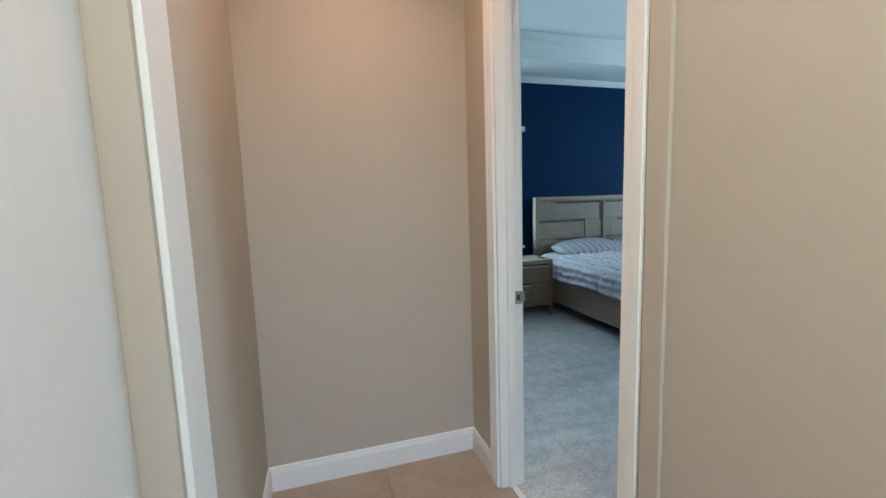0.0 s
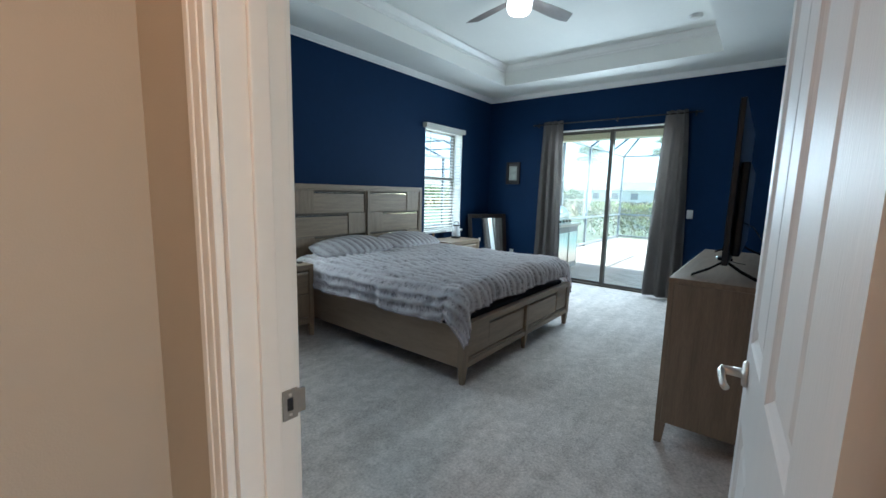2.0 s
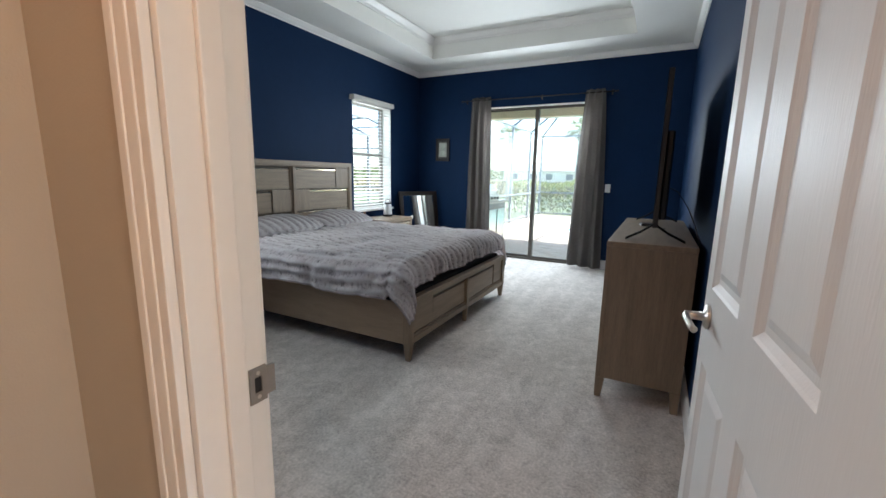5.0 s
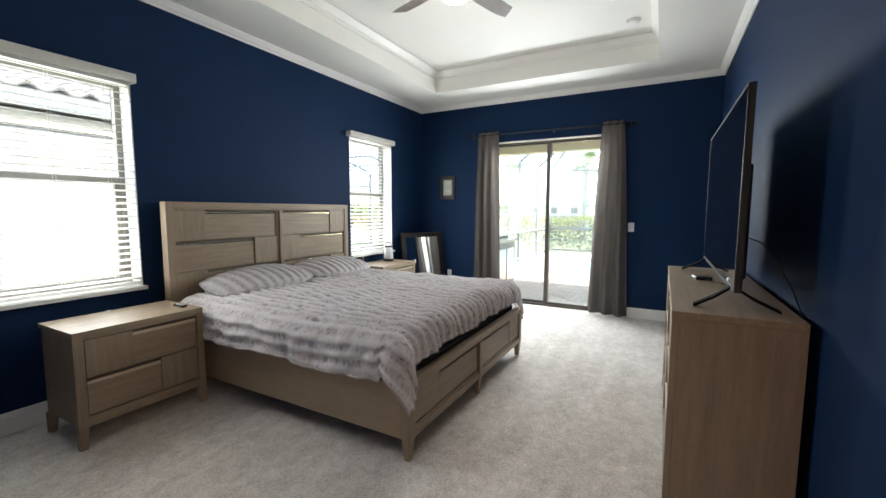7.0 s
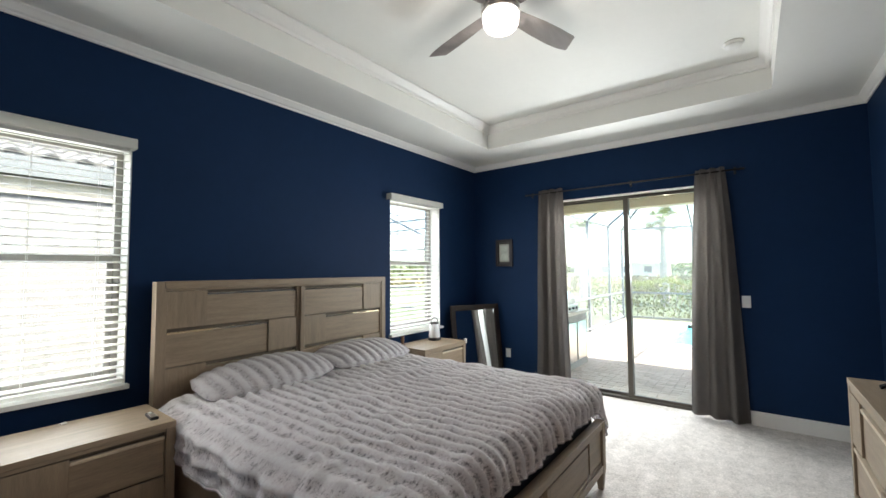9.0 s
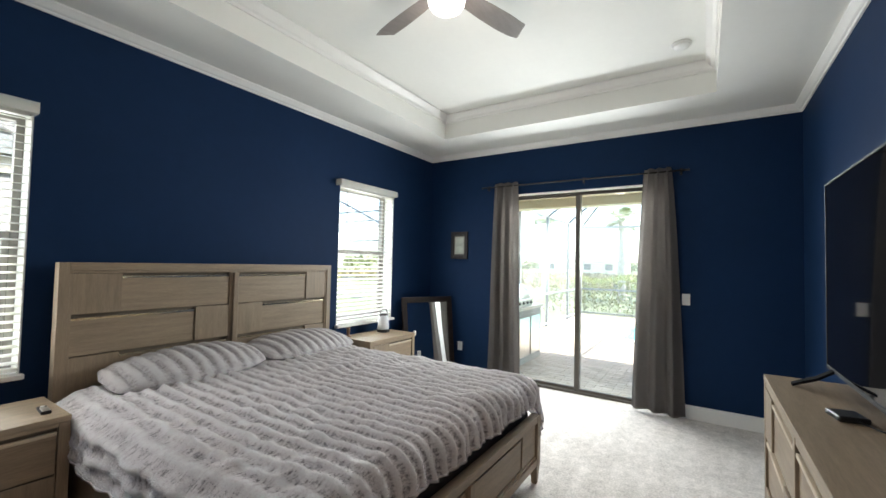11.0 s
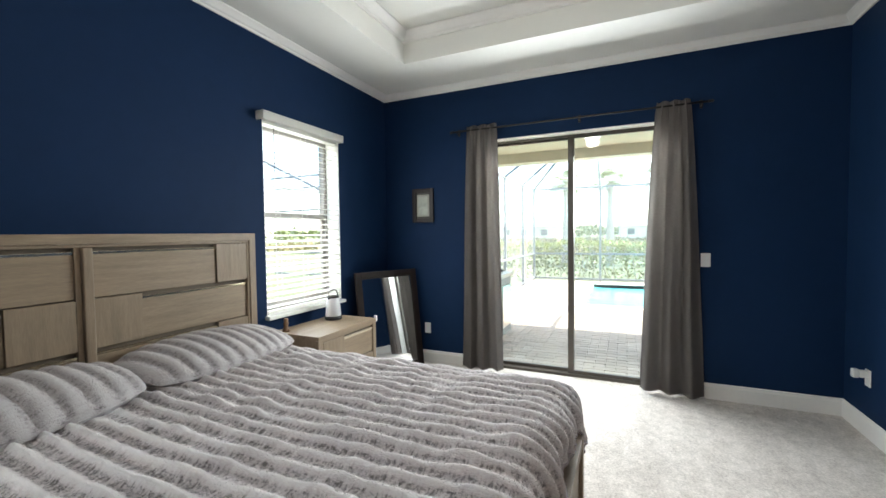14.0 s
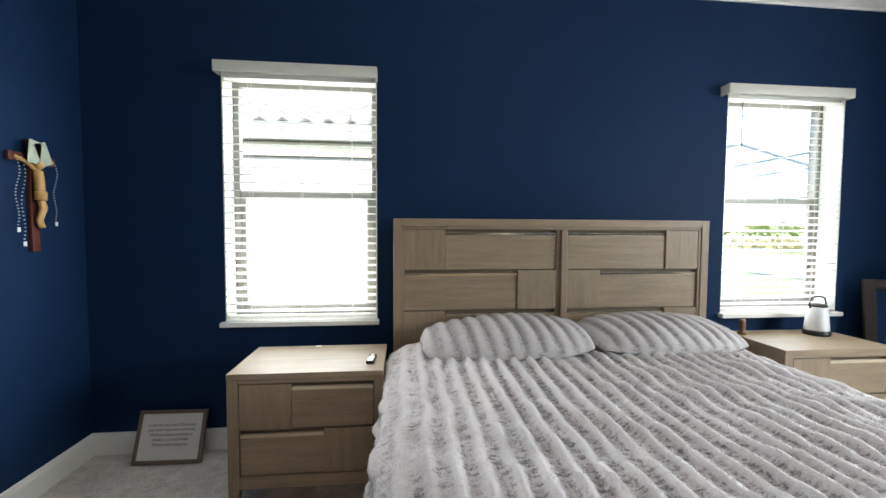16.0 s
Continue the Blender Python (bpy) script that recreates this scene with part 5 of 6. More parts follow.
part("canopy", lathe([(0.075, 0.0), (0.078, -0.02), (0.06, -0.045), (0.02, -0.05)], 28), M_STEEL, fan, "", True)
part("motor", lathe([(0.02, -0.05), (0.09, -0.062), (0.115, -0.085), (0.118, -0.14), (0.112, -0.165), (0.11, -0.166)], 32), M_STEEL, fan, "", True)
part("light_ring", lathe([(0.118, -0.1665), (0.12, -0.175), (0.118, -0.192), (0.11, -0.1925)], 32), M_STEEL, fan, "", True)
part("globe", lathe([(0.109, -0.193), (0.113, -0.215), (0.108, -0.255), (0.09, -0.283), (0.05, -0.297), (0.005, -0.3)], 32), glowing("lit_opal_glass", (1.0, 0.93, 0.88), 0.45), fan, "lit opal glass globe", True)
for k in range(4):
    bm = bmesh.new()
    outline = ((0.115, 0.052), (0.20, 0.062), (0.34, 0.074), (0.50, 0.080), (0.62, 0.076), (0.70, 0.060), (0.705, 0.050))
    low = ((0.655, -0.058), (0.64, -0.062), (0.50, -0.066), (0.34, -0.062), (0.20, -0.052), (0.115, -0.045))
    vs = [bm.verts.new((x, y, -0.155 - 0.22 * y)) for x, y in outline + low]
    bm.faces.new(vs)
    bmesh.ops.solidify(bm, geom=bm.faces[:], thickness=0.007)
    bmesh.ops.rotate(bm, verts=bm.verts, cent=(0, 0, 0), matrix=Matrix.Rotation(radians(-17 + 90 * k), 3, "Z"))
    bmesh.ops.recalc_face_normals(bm, faces=bm.faces)
    part("blade", bm, M_BLADE, fan)
fan_light = new("fan_lamp", bpy.data.lights.new("fan_lamp", "POINT"))
fan_light.data.energy, fan_light.data.shadow_soft_size, fan_light.data.color = 1.1, 0.1, (1.0, 0.9, 0.8)
fan_light.location = (4.0, 3.02, 2.90)

# ---- outdoors ----
M_GRASS = material("lawn_grass", (0.085, 0.105, 0.045), 0.9, var=0.35, scale=0.8, bump=0.3, bump_scale=40)
M_PAVER = material("tan_concrete_paver", (0.34, 0.285, 0.235), 0.8, var=0.12, scale=9, bump=0.2, bump_scale=120, island=0.16)
M_GROUT = material("sand_joint", (0.17, 0.15, 0.125), 0.95, var=0.12, scale=20)
M_STUCCO = material("cream_stucco", (0.56, 0.50, 0.38), 0.85, var=0.05, scale=3, bump=0.3, bump_scale=120)
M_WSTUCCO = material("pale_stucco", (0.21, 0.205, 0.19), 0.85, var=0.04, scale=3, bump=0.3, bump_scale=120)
M_ROOF = material("grey_concrete_roof_tile", (0.17, 0.165, 0.155), 0.8, var=0.15, scale=4, bump=0.2, bump_scale=80, island=0.12)
# dark frame colour lifted to grey, the glare haze over it included
M_ALU = material("hazed_aluminium_frame", (0.20, 0.21, 0.22), 0.5, 0.2, var=0.08, scale=10)
M_LEAF = material("hedge_leaf", (0.22, 0.23, 0.06), 0.55, var=0.4, scale=14, island=0.1)
M_PALM = material("palm_frond_green", (0.15, 0.175, 0.08), 0.6, var=0.3, scale=8)
M_TRUNK = material("pale_palm_bark", (0.46, 0.41, 0.34), 0.9, var=0.25, scale=7, grain=(1, 1, 6), bump=0.5, bump_scale=20)
let_light_through(M_LEAF, 0.3, (0.3, 0.34, 0.06))
let_light_through(M_PALM, 0.2, (0.16, 0.2, 0.05))
PZ = -0.05


def flat_sheet(x0, y0, x1, y1, z, hole=None):
    bm = bmesh.new()
    xs = sorted({x0, x1, *((hole[0], hole[2]) if hole else ())})
    ys = sorted({y0, y1, *((hole[1], hole[3]) if hole else ())})
    for i in range(len(xs) - 1):
        for j in range(len(ys) - 1):
            cx, cy = (xs[i] + xs[i + 1]) / 2, (ys[j] + ys[j + 1]) / 2
            if hole and hole[0] < cx < hole[2] and hole[1] < cy < hole[3]:
                continue
            bm.faces.new([bm.verts.new(p) for p in ((xs[i], ys[j], z), (xs[i + 1], ys[j], z), (xs[i + 1], ys[j + 1], z), (xs[i], ys[j + 1], z))])
    bmesh.ops.remove_doubles(bm, verts=bm.verts, dist=1e-4)
    return bm


POOL = (11.45, -2.2, 15.0, 3.33)
structure("ground", flat_sheet(-600, -600, 900, 600, -0.16, (-2.0, -5.0, 16.5, 5.3)), M_GRASS, "sunlit lawn that runs to the horizon", "lawn")
base = bmesh.new()
add_box(base, -2.0, -5.0, -0.20, 7.08, 5.3, -0.121)
for a in ((7.08, -5.0, POOL[0], 5.3), (POOL[2], -5.0, 15.8, 5.3), (POOL[0], POOL[3], POOL[2], 5.3), (POOL[0], -5.0, POOL[2], POOL[1])):
    add_box(base, a[0], a[1], -0.30, a[2], a[3], PZ - 0.012)
add_box(base, 15.8, -5.0, -0.30, 16.5, 5.3, -0.155)
patio = structure("pavement", base, M_GROUT, "sunlit paver patio round the pool", "patio")

pool = thing("swimming_pool", pose(POOL[0], POOL[1], PZ), "turquoise swimming pool with pale coping", "pool", kind="structure")
pw, pl = POOL[2] - POOL[0], POOL[3] - POOL[1]
M_POOL = material("pale_blue_pool_plaster", (0.22, 0.52, 0.55), 0.6, var=0.08, scale=3)
bm = bmesh.new()
for a in ((0.0, 0.0, -1.4, pw, pl, -1.3), (-0.1, 0.0, -1.4, 0.0, pl, -0.013), (pw, 0.0, -1.4, pw + 0.1, pl, -0.013), (0.0, -0.1, -1.4, pw, 0.0, -0.013), (0.0, pl, -1.4, pw, pl + 0.1, -0.013)):
    add_box(bm, *a)
part("basin", bm, M_POOL, pool)
wm = bpy.data.materials.new("pool_water")
wm.use_nodes = True
wb = wm.node_tree.nodes["Principled BSDF"]
wb.inputs["Specular IOR Level"].default_value = 0.12
wb.inputs["Base Color"].default_value, wb.inputs["Roughness"].default_value = (0.10, 0.46, 0.50, 1), 0.06
wt = wm.node_tree.nodes.new("ShaderNodeTexNoise")
wt.inputs["Scale"].default_value = 3.5
wbu = wm.node_tree.nodes.new("ShaderNodeBump")
wbu.inputs["Strength"].default_value = 0.25
wm.node_tree.links.new(wt.outputs[0], wbu.inputs["Height"])
wm.node_tree.links.new(wbu.outputs[0], wb.inputs["Normal"])
part("water", flat_sheet(0.001, 0.001, pw - 0.001, pl - 0.001, -0.09), wm, pool, "rippled turquoise water")
M_COPE = material("pale_coping_stone", (0.55, 0.51, 0.45), 0.7, var=0.08, scale=6)
for a in ((-0.28, -0.28, pw + 0.28, 0.0), (-0.28, pl, pw + 0.28, pl + 0.28), (-0.28, 0.0, 0.0, pl), (pw, 0.0, pw + 0.28, pl)):
    part("coping", box(a[0], a[1], -0.0115, a[2], a[3], 0.016, 0.006), M_COPE, pool)

# covered lanai
lanai = thing("lanai_roof", pose(7.08, 0, 0), "cream stucco ceiling and beam of the covered patio", "patio roof", kind="structure")
part("ceiling_panel", box(0.0, -5.0, 2.76, 2.55, 5.3, 2.9, 0), M_STUCCO, lanai)
part("beam", box(2.55, -5.0, 2.60, 2.85, 5.3, 3.3, 0.01), M_STUCCO, lanai)
part("column", box(2.52, 5.0, PZ, 2.88, 5.3, 2.599, 0.01), M_STUCCO, lanai)
part("column", box(2.52, -2.2, PZ, 2.88, -1.8, 2.599, 0.01), M_STUCCO, lanai)
pl_lamp = thing("patio_light", pose(8.87, 2.95, 2.76), "round white flush patio ceiling light", "ceiling light")
part("pan", lathe([(0.12, 0.0), (0.12, -0.012), (0.105, -0.016)], 28), M_WHITEPL, pl_lamp, "", True)
part("diffuser", lathe([(0.10, -0.0165), (0.095, -0.03), (0.05, -0.042), (0.004, -0.044)], 28), glowing("lit_patio_lens", (1.0, 0.97, 0.9), 0.25), pl_lamp, "", True)

# screen cage
cage = thing("screen_enclosure", pose(0, 0, 0), "dark aluminium screen enclosure over the pool", "screen enclosure")


def bar(parent, p, q, s=0.05, name="rail"):
    p, q = Vector(p), Vector(q)
    d = (q - p).normalized()
    bm = bmesh.new()
    bmesh.ops.create_cube(bm, size=1.0, matrix=Matrix.Translation((p + q) / 2) @ d.to_track_quat("X", "Z").to_matrix().to_4x4() @ Matrix.Diagonal(((q - p).length, s, s, 1)))
    return part(name, bm, M_ALU, parent)


CX, CY, CT = 15.6, 5.14, 2.75
for x in (10.4, 12.25, 14.1, CX):
    bar(cage, (x, CY, PZ), (x, CY, CT), 0.06, "post")
for y in (3.2, 1.2, -0.8, -2.8, -4.8):
    bar(cage, (CX, y, PZ), (CX, y, CT), 0.055, "post")
for z in (0.03, 0.78, CT):
    bar(cage, (9.95, CY, z), (CX, CY, z), 0.05)
    bar(cage, (CX, CY, z), (CX, -4.8, z), 0.05)
bar(cage, (10.4, CY, 1.75), (9.95, CY, 1.75), 0.05)
for y in (CY, 3.2, 1.2, -0.8, -2.8, -4.8):
    top_y = y if abs(y - CY) > 0.1 else CY
    bar(cage, (CX, top_y, CT), (13.6, top_y - (1.4 if y == CY else 0), 3.75), 0.05, "roof_beam")
    bar(cage, (13.6, top_y - (1.4 if y == CY else 0), 3.75), (9.95, top_y - (1.4 if y == CY else 0), 3.75), 0.05, "roof_beam")
for x in (10.4, 12.25, 14.1):
    bar(cage, (x, CY, CT), (min(x, 13.6), CY - 1.4, 3.75), 0.05, "roof_beam")
bar(cage, (9.95, CY - 1.4, 3.75), (13.6, CY - 1.4, 3.75), 0.05, "roof_beam")
bar(cage, (13.6, CY - 1.4, 3.75), (13.6, -4.8, 3.75), 0.05, "roof_beam")
# screen mesh, with colour and density raised to paint haze over the garden
sm = bpy.data.materials.new("hazed_insect_screen")
sm.use_nodes = True
sn, sl = sm.node_tree.nodes, sm.node_tree.links
smx, str_ = sn.new("ShaderNodeMixShader"), sn.new("ShaderNodeBsdfTransparent")
sn["Principled BSDF"].inputs["Base Color"].default_value = (0.30, 0.31, 0.30, 1)
smx.inputs[0].default_value = 0.30
sl.new(str_.outputs[0], smx.inputs[1])
sl.new(sn["Principled BSDF"].outputs[0], smx.inputs[2])
sl.new(smx.outputs[0], sn["Material Output"].inputs[0])
bm = bmesh.new()
for x0, x1 in ((10.0, 12.25), (12.25, 14.1), (14.1, CX)):
    bm.faces.new([bm.verts.new(p) for p in ((x0, CY, 0), (x1, CY, 0), (x1, CY, CT), (x0, CY, CT))])
for y0, y1 in ((CY, 3.2), (3.2, 1.2), (1.2, -0.8), (-0.8, -2.8), (-2.8, -4.8)):
    bm.faces.new([bm.verts.new(p) for p in ((CX, y0, 0), (CX, y1, 0), (CX, y1, CT), (CX, y0, CT))])
scr = part("screen_mesh", bm, sm, cage, "fine grey insect screen, toned pale for outdoor haze")
scr.visible_shadow = False

# outdoor kitchen with a grill
kit = thing("outdoor_kitchen", pose(7.75, 4.12, PZ), "pale outdoor kitchen counter with a steel grill", "outdoor kitchen")
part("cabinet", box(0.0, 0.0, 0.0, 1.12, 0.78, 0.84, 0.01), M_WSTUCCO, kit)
part("counter", box(-0.03, -0.04, 0.8405, 1.15, 0.82, 0.89, 0.006), material("speckled_granite", (0.40, 0.34, 0.27), 0.3, var=0.3, scale=60), kit, "speckled tan stone counter")
part("door", box(0.62, -0.02, 0.12, 1.02, -0.0005, 0.72, 0.004), M_STEEL, kit, "stainless steel access door")
part("door", box(0.14, -0.02, 0.12, 0.56, -0.0005, 0.72, 0.004), M_STEEL, kit, "stainless steel access door")
grill = part("grill", box(0.12, 0.02, 0.8905, 0.78, 0.55, 1.0, 0.01), M_STEEL, kit, "stainless steel gas grill")
bm = lathe([(0.22, -0.32), (0.24, -0.30), (0.24, 0.30), (0.22, 0.32)], 20, None, Matrix.Translation((0.45, 0.30, 1.0)) @ pose(0, 0, 0, 0, 90))
part("hood", bm, M_STEEL, grill, "", True)
part("handle", tube([(0.20, 0.03, 1.10), (0.70, 0.03, 1.10)], 0.012, 8), M_STEEL, grill)
for k in range(4):
    part("knob", lathe([(0.022, 0), (0.022, 0.02), (0.012, 0.026)], 12, None, Matrix.Translation((0.2 + 0.16 * k, 0.02, 0.945)) @ pose(0, 0, 0, 90)), M_BLACK, grill)

# hedge: many small leaves
rng = random.Random(11)


def leaves(bm, n, pick, size):
    for _ in range(n):
        c, out = pick()
        s = size * rng.uniform(0.6, 1.35)
        d = (Vector(out) + Vector((rng.uniform(-1, 1), rng.uniform(-1, 1), rng.uniform(-0.6, 1.0)))).normalized()
        side = d.cross(Vector((rng.uniform(-1, 1), rng.uniform(-1, 1), rng.uniform(-1, 1)))).normalized()
        a = bm.verts.new(Vector(c) - d * s * 0.2)
        b1 = bm.verts.new(Vector(c) + d * s * 0.4 + side * s * 0.3)
        tip = bm.verts.new(Vector(c) + d * s)
        b2 = bm.verts.new(Vector(c) + d * s * 0.4 - side * s * 0.3)
        bm.faces.new((a, b1, tip, b2))


def hedge_pick():
    y = rng.uniform(-9, 6.6)
    bumpy = 0.16 * noise.noise(Vector((y * 1.1, 0.0, 5.0))) + 0.08 * noise.noise(Vector((y * 3.7, 2.0, 5.0)))
    ht = 1.06 + bumpy
    if rng.random() < 0.35:
        return (17.0 + rng.uniform(-0.6, 0.6), y, ht * rng.uniform(0.9, 1.04)), (0, 0, 1)
    z = ht * rng.random() ** 0.7
    return (16.42 + 0.12 * noise.noise(Vector((y * 2, z * 3, 1))) + rng.uniform(-0.05, 0.12), y, z - 0.12), (-1, 0, 0.3)


bm = bmesh.new()
leaves(bm, 11500, hedge_pick, 0.10)
hedge = tagged(mesh_object("hedge", bm, M_LEAF), "leafy yellow-green hedge behind the pool cage", "hedge", kind="stuff")
bm = bmesh.new()
for k in range(60):
    y = -9 + 15.4 * k / 59 + rng.uniform(-0.1, 0.1)
    tube([(17.0 + rng.uniform(-0.2, 0.2), y, -0.17), (16.9 + rng.uniform(-0.2, 0.2), y + rng.uniform(-0.2, 0.2), 0.5), (16.9, y + rng.uniform(-0.3, 0.3), 0.95)], 0.02, 5, bm)
tagged(mesh_object("hedge_stems", bm, M_TRUNK), "brown woody stems inside the hedge", "hedge stems", kind="stuff")


def palm(m, seed, height):
    t = thing("palm_tree", m, "tall cabbage palm with a ragged fan crown", "palm tree", "palms beyond the hedge")
    r = random.Random(seed)
    prof = []
    for k in range(15):
        f = k / 14
        prof.append((0.21 - 0.11 * f + 0.016 * (k % 2) + (0.04 if f > 0.9 else 0), height * f))
    part("trunk", lathe(prof, 14), M_TRUNK, t)
    bm = bmesh.new()
    for k in range(42):
        az, el = r.uniform(0, 2 * math.pi), r.uniform(-0.5, 1.25)
        ln = r.uniform(0.75, 1.1)
        d = Vector((math.cos(az) * math.cos(el), math.sin(az) * math.cos(el), math.sin(el)))
        side = d.cross(Vector((0, 0, 1))).normalized()
        up = side.cross(d)
        o = Vector((0, 0, height))
        tube([o, o + d * ln * 0.5, o + d * ln * 0.62 - Vector((0, 0, 0.05))], 0.012, 5, bm)
        hub = o + d * ln * 0.58
        for q in range(11):
            a = -1.25 + 2.5 * q / 10
            lf = (d * math.cos(a) + side * math.sin(a)).normalized()
            l2 = ln * 0.62 * r.uniform(0.8, 1.1)
            w = lf.cross(up).normalized() * 0.025
            midp = hub + lf * l2 * 0.55
            tip = hub + lf * l2 - Vector((0, 0, l2 * 0.35))
            v = [bm.verts.new(hub), bm.verts.new(midp + w), bm.verts.new(tip), bm.verts.new(midp - w)]
            bm.faces.new(v)
    part("crown", bm, M_PALM, t, "ragged green fan fronds")
    return t


for k, (x, y, h) in enumerate(((24.0, 5.25, 3.95), (24.0, 3.2, 3.9), (24.2, 1.05, 3.95), (24.5, -1.6, 3.8), (25.0, 9.5, 3.8))):
    palm(pose(x, y, -0.16, 0, 0, 40 * k), 20 + k, h)

# far houses across the open land
# brighter, warmer than the stucco: sunlight put into the colour of shaded walls
M_FARWALL = material("sunlit_white_stucco", (0.76, 0.69, 0.56), 0.85, var=0.04, scale=1)
M_FARWIN = material("dark_far_window", (0.17, 0.165, 0.155), 0.8, var=0.05, spec=0.1)


def far_house(m, w, label):
    t = thing("house", m, label, "house", "far houses")
    part("wall", box(0, 0, 0, 12, w, 3.0, 0), M_FARWALL, t)
    bm = bmesh.new()
    v = [bm.verts.new(p) for p in ((-0.6, -0.6, 3.0), (12.6, -0.6, 3.0), (12.6, w + 0.6, 3.0), (-0.6, w + 0.6, 3.0), (6, 5, 5.2), (6, w - 5, 5.2))]
    for f in ((0, 1, 4), (1, 2, 5, 4), (2, 3, 5), (3, 0, 4, 5), (0, 3, 2, 1)):
        bm.faces.new([v[i] for i in f])
    part("roof", bm, M_ROOF, t)
    for y in (0.15, 0.4, 0.62, 0.85):
        part("window", box(-0.05, w * y - 0.8, 0.9, -0.005, w * y + 0.8, 2.3, 0), M_FARWIN, t)
    return t


far_house(pose(105, 18, -0.16), 20, "low pale house with grey hip roof, far away")
far_house(pose(112, -14, -0.16), 18, "low pale house with grey hip roof, far away")
far_house(pose(98, 50, -0.16), 22, "low pale house with grey hip roof, far away")
far_house(pose(60, -30, -0.16), 18, "low pale house with grey hip roof, far away")
bm = bmesh.new()


def far_pick():
    a = rng.uniform(-0.9, 1.3)
    rr = rng.uniform(120, 150)
    ht = 2.2 + 1.2 * noise.noise(Vector((a * 14, 1.0, 2.0))) + 1.2 * noise.noise(Vector((a * 50, 4.0, 2.0)))
    return (rr * math.cos(a), rr * math.sin(a), ht * rng.random() ** 0.5), (-1, 0, 0.4)


leaves(bm, 9000, far_pick, 1.6)
tagged(mesh_object("far_trees", bm, M_PALM), "hazy belt of far trees on the horizon", "trees", kind="stuff")
bm = bmesh.new()


def scrub_pick():
    x = rng.uniform(28, 60)
    y = rng.uniform(-25, 35)
    return (x, y, -0.1 + 0.45 * rng.random()), (0, 0, 1)


leaves(bm, 9000, scrub_pick, 0.55)
tagged(mesh_object("scrub", bm, material("dry_scrub", (0.20, 0.17, 0.08), 0.9, var=0.3, scale=0.5)), "dry yellow-green scrub on the open land", "scrub", kind="stuff")

# neighbour's house to the north
M_GUTTER = material("grey_gutter_paint", (0.13, 0.14, 0.135), 0.5, var=0.05, scale=6)
nb = thing("house", pose(0, 0, -0.16), "pale stucco neighbour house with a grey tile roof", "house")
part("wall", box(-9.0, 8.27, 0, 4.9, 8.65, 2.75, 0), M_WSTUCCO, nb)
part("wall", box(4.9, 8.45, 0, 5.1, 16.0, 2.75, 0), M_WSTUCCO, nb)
part("band", box(-9.0, 8.24, 2.54, 5.13, 8.2695, 2.72, 0.004), M_STUCCO, nb, "cream band under the eaves")
part("soffit", box(-9.4, 8.17, 2.752, 5.5, 8.66, 2.78, 0), M_STUCCO, nb)
part("fascia", box(-9.4, 8.14, 2.74, 5.5, 8.169, 2.95, 0.004), M_GUTTER, nb, "grey gutter and fascia")
part("eave_closure", box(-9.38, 8.172, 2.951, 5.48, 8.2, 3.02, 0), M_ROOF, nb)
roof = part("roof", box(-9.4, 8.17, 2.781, 5.5, 16.0, 2.86, 0), M_ROOF, nb)
PITCH = 20.0


def roof_tile_mesh():
    me = bpy.data.meshes.new("roof_tile")
    bm = bmesh.new()
    rows = []
    n = 8
    for z_add, y in ((0.0, 0.0), (0.0, 0.40)):
        row = []
        for k in range(n + 1):
            u = k / n
            z = 0.055 * math.sin(math.pi * min(u / 0.62, 1.0)) if u < 0.62 else -0.012 * math.sin(math.pi * (u - 0.62) / 0.38)
            row.append(bm.verts.new((0.30 * u, y, z + (0.03 if y == 0 else 0.0))))
        rows.append(row)
    lip = [bm.verts.new((v.co.x, 0.0, v.co.z - 0.03)) for v in rows[0]]
    for k in range(n):
        bm.faces.new((rows[0][k], rows[0][k + 1], rows[1][k + 1], rows[1][k]))
        bm.faces.new((lip[k], lip[k + 1], rows[0][k + 1], rows[0][k]))
    bm.to_mesh(me)
    bm.free()
    me.materials.append(M_ROOF)
    return me


tile_me = roof_tile_mesh()
near, rest = [], bmesh.new()
for r in range(14):
    for c in range(49):
        x = -9.3 + 0.30 * c
        m = Matrix.Translation((x, 8.15 + 0.34 * r * math.cos(radians(PITCH)), 2.95 + 0.34 * r * math.sin(radians(PITCH)))) @ pose(0, 0, 0, PITCH)
        if r < 8 and 19 <= c < 49:
            o = new("tile", tile_me)
            o.parent = roof
            o.matrix_basis = m
        else:
            k = len(rest.verts)
            rest.from_mesh(tile_me)
            rest.verts.ensure_lookup_table()
            bmesh.ops.transform(rest, matrix=m, verts=rest.verts[k:])
o = part("tile_field", rest, M_ROOF, nb)
o["kind"] = "stuff"
under = bmesh.new()
under.faces.new([under.verts.new(p) for p in ((-9.4, 8.17, 2.92), (5.5, 8.17, 2.92), (5.5, 12.6, 2.87 + 4.65 * math.tan(radians(PITCH))), (-9.4, 12.6, 2.87 + 4.65 * math.tan(radians(PITCH))))])
part("underlay", under, M_ROOF, nb)

# neighbour's pool cage
cage2 = thing("screen_enclosure", pose(0, 0, -0.16), "neighbour's dark screen enclosure across the lawn", "screen enclosure")
for x in (8.0, 10.5, 13.0, 15.5):
    bar(cage2, (x, 9.0, 0), (x, 9.0, 2.6), 0.07, "post")
    bar(cage2, (x, 9.0, 2.6), (x, 11.0, 3.5), 0.06, "roof_beam")
    bar(cage2, (x, 11.0, 3.5), (x, 16.0, 3.5), 0.06, "roof_beam")
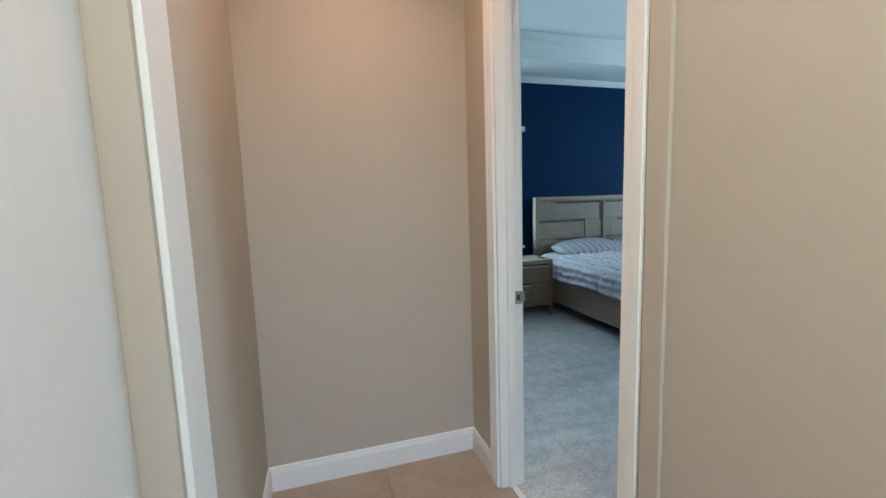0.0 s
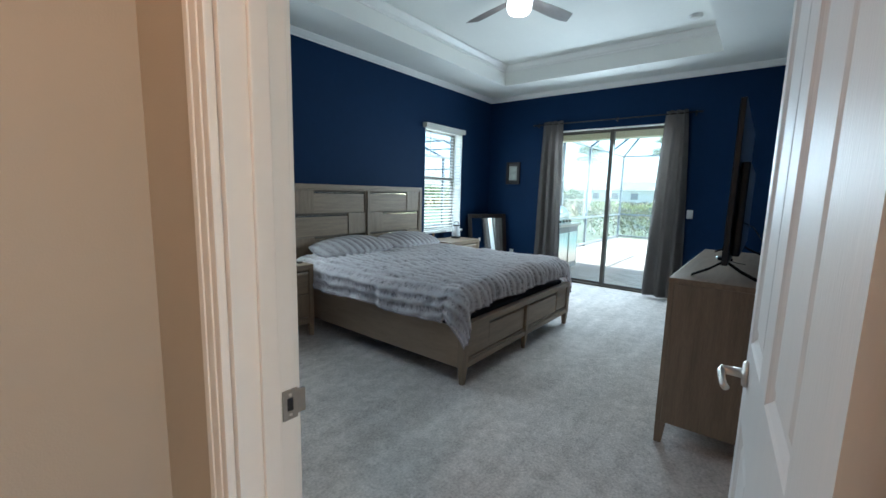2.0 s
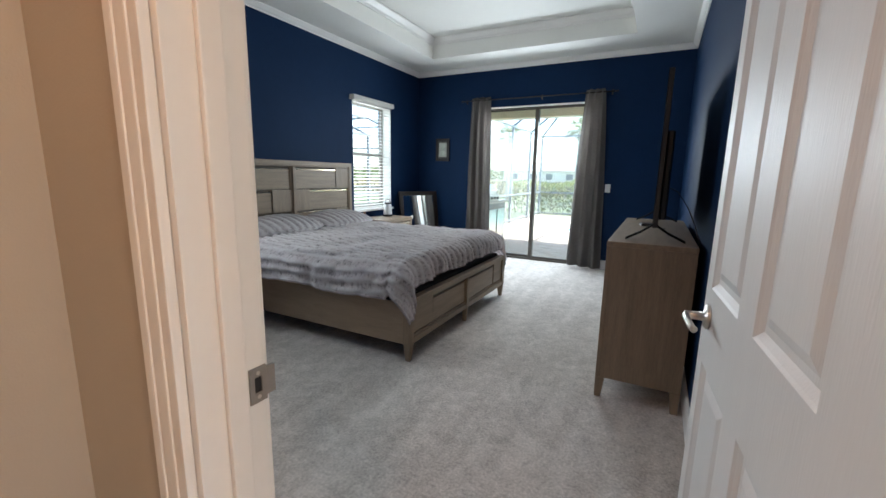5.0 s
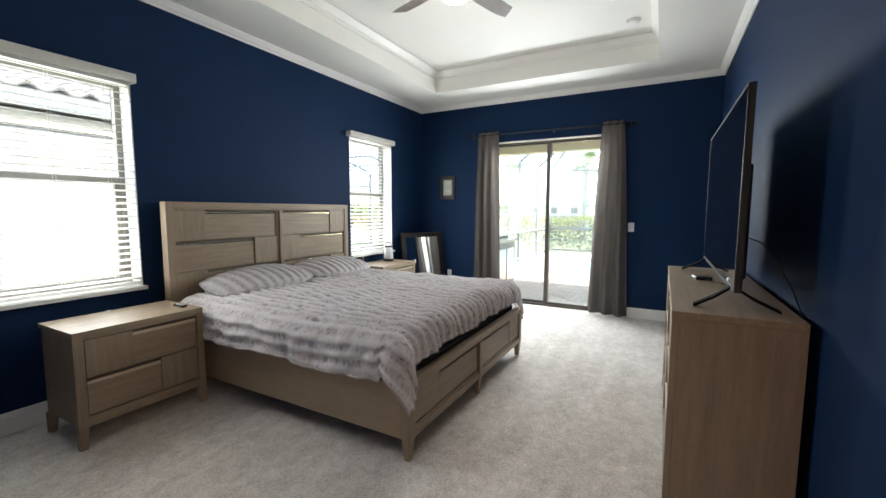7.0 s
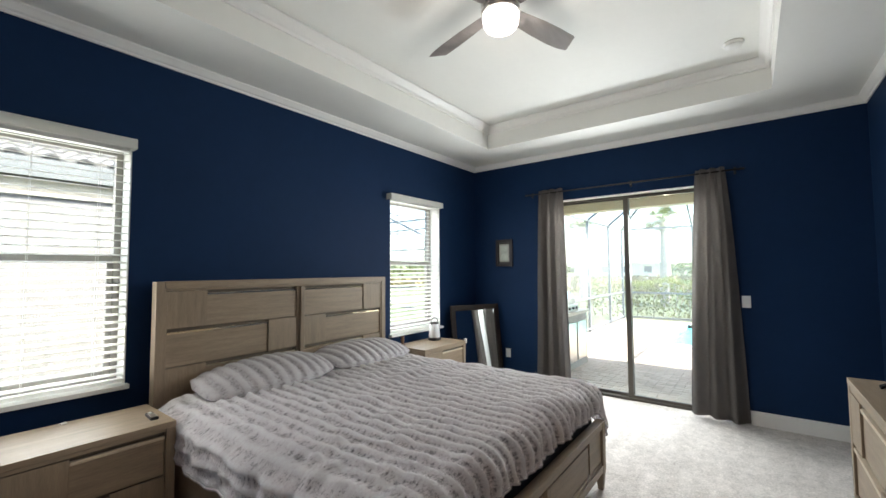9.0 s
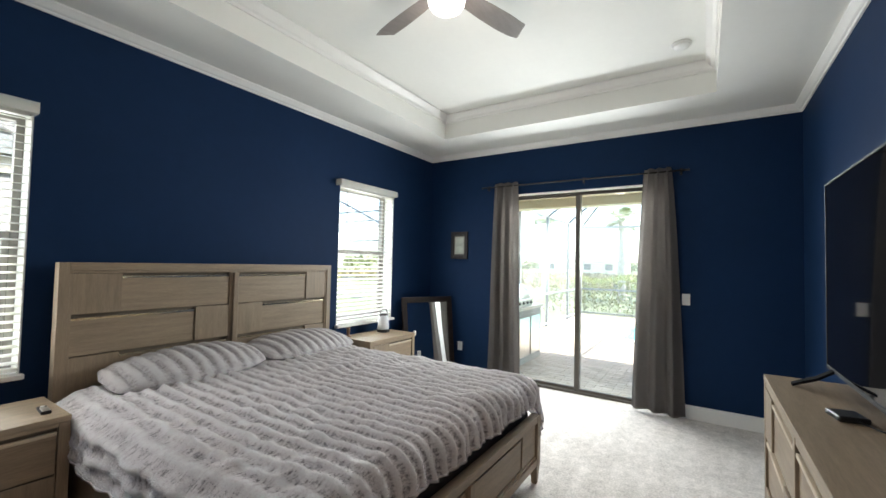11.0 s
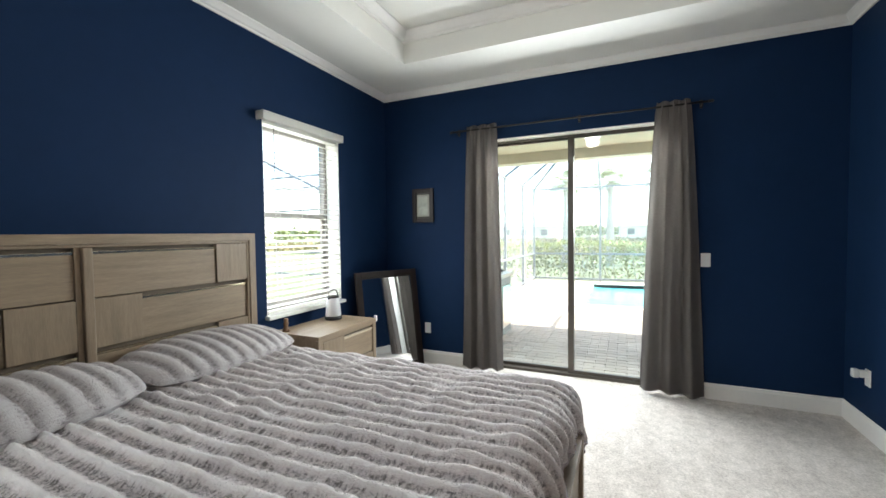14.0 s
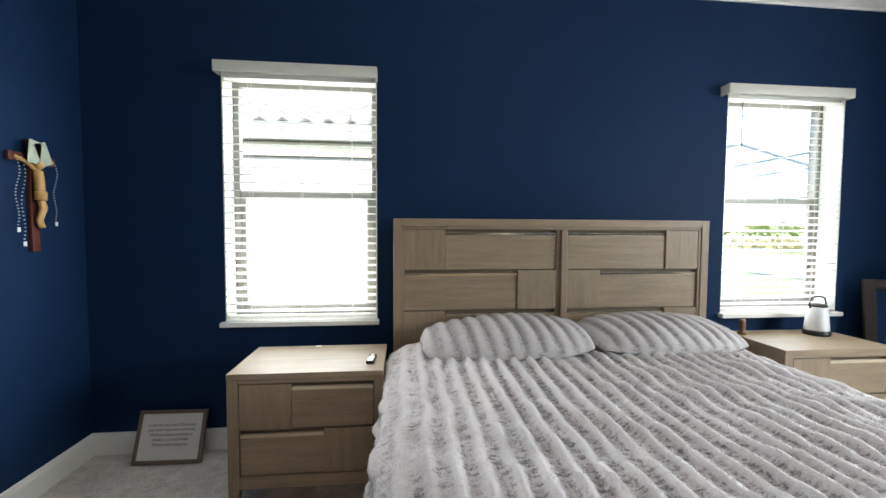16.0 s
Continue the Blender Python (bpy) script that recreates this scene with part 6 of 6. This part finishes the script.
for z in (0.03, 0.9, 2.6):
    bar(cage2, (5.2, 9.0, z), (15.5, 9.0, z), 0.06)
    bar(cage2, (15.5, 9.0, z), (15.5, 16.0, z), 0.06)
bar(cage2, (5.2, 11.0, 3.5), (15.5, 11.0, 3.5), 0.06, "roof_beam")

# pavers of the patio, last
bm = box(-0.052, -0.108, -0.012, 0.052, 0.108, 0.0, 0.004, 1)
paver_me = bpy.data.meshes.new("paver")
bm.to_mesh(paver_me)
bm.free()
paver_me.materials.append(M_PAVER)
rest = bmesh.new()
done = 0
row = 0
x = 7.14
while x < 15.75:
    y = -4.9 + (0.11 if row % 2 else 0.0)
    while y < 5.2:
        if not (POOL[0] - 0.36 < x < POOL[2] + 0.36 and POOL[1] - 0.4 < y < POOL[3] + 0.40):
            jig = rng.uniform(-0.0015, 0.0015)
            if x < 8.75 and 1.9 < y < 4.2 and done < 300:
                o = new("paver", paver_me)
                o.parent = patio
                o.location = (x, y, PZ + jig)
                done += 1
            elif x < 10.2 and y > 0:
                k = len(rest.verts)
                rest.from_mesh(paver_me)
                rest.verts.ensure_lookup_table()
                bmesh.ops.translate(rest, vec=(x, y, PZ + jig), verts=rest.verts[k:])
        y += 0.221
    x += 0.109
    row += 1
o = part("paver_field", rest, M_PAVER, patio)
o["kind"] = "stuff"
far_pave = bmesh.new()
for a in ((10.255, 0.0, POOL[0] - 0.281, 5.25), (7.08, -5.0, POOL[0] - 0.281, -0.001), (POOL[0] - 0.281, POOL[3] + 0.281, 15.75, 5.25), (POOL[2] + 0.281, -5.0, 15.75, POOL[3] + 0.28)):
    add_box(far_pave, a[0], a[1], PZ - 0.011, a[2], a[3], PZ - 0.001)
part("paver_bed", far_pave, M_PAVER, patio)

# hall floor tiles
tile_mat = material("beige_porcelain_tile", (0.40, 0.315, 0.235), 0.3, var=0.16, scale=5, island=0.06)
hf = bpy.data.objects["hall_floor"]
bm = box(-0.2985, -0.2985, -0.008, 0.2985, 0.2985, 0.0, 0.002, 1)
tm = bpy.data.meshes.new("floor_tile")
bm.to_mesh(tm)
bm.free()
tm.materials.append(tile_mat)
for i in range(2):
    for j in range(8):
        o = new("floor_tile", tm)
        o.parent = hf
        o.location = (0.055 + 0.60 * i, 1.885 - 0.60 * j, 0.0005)
        o.scale = (0.98, 1.0, 0.5)
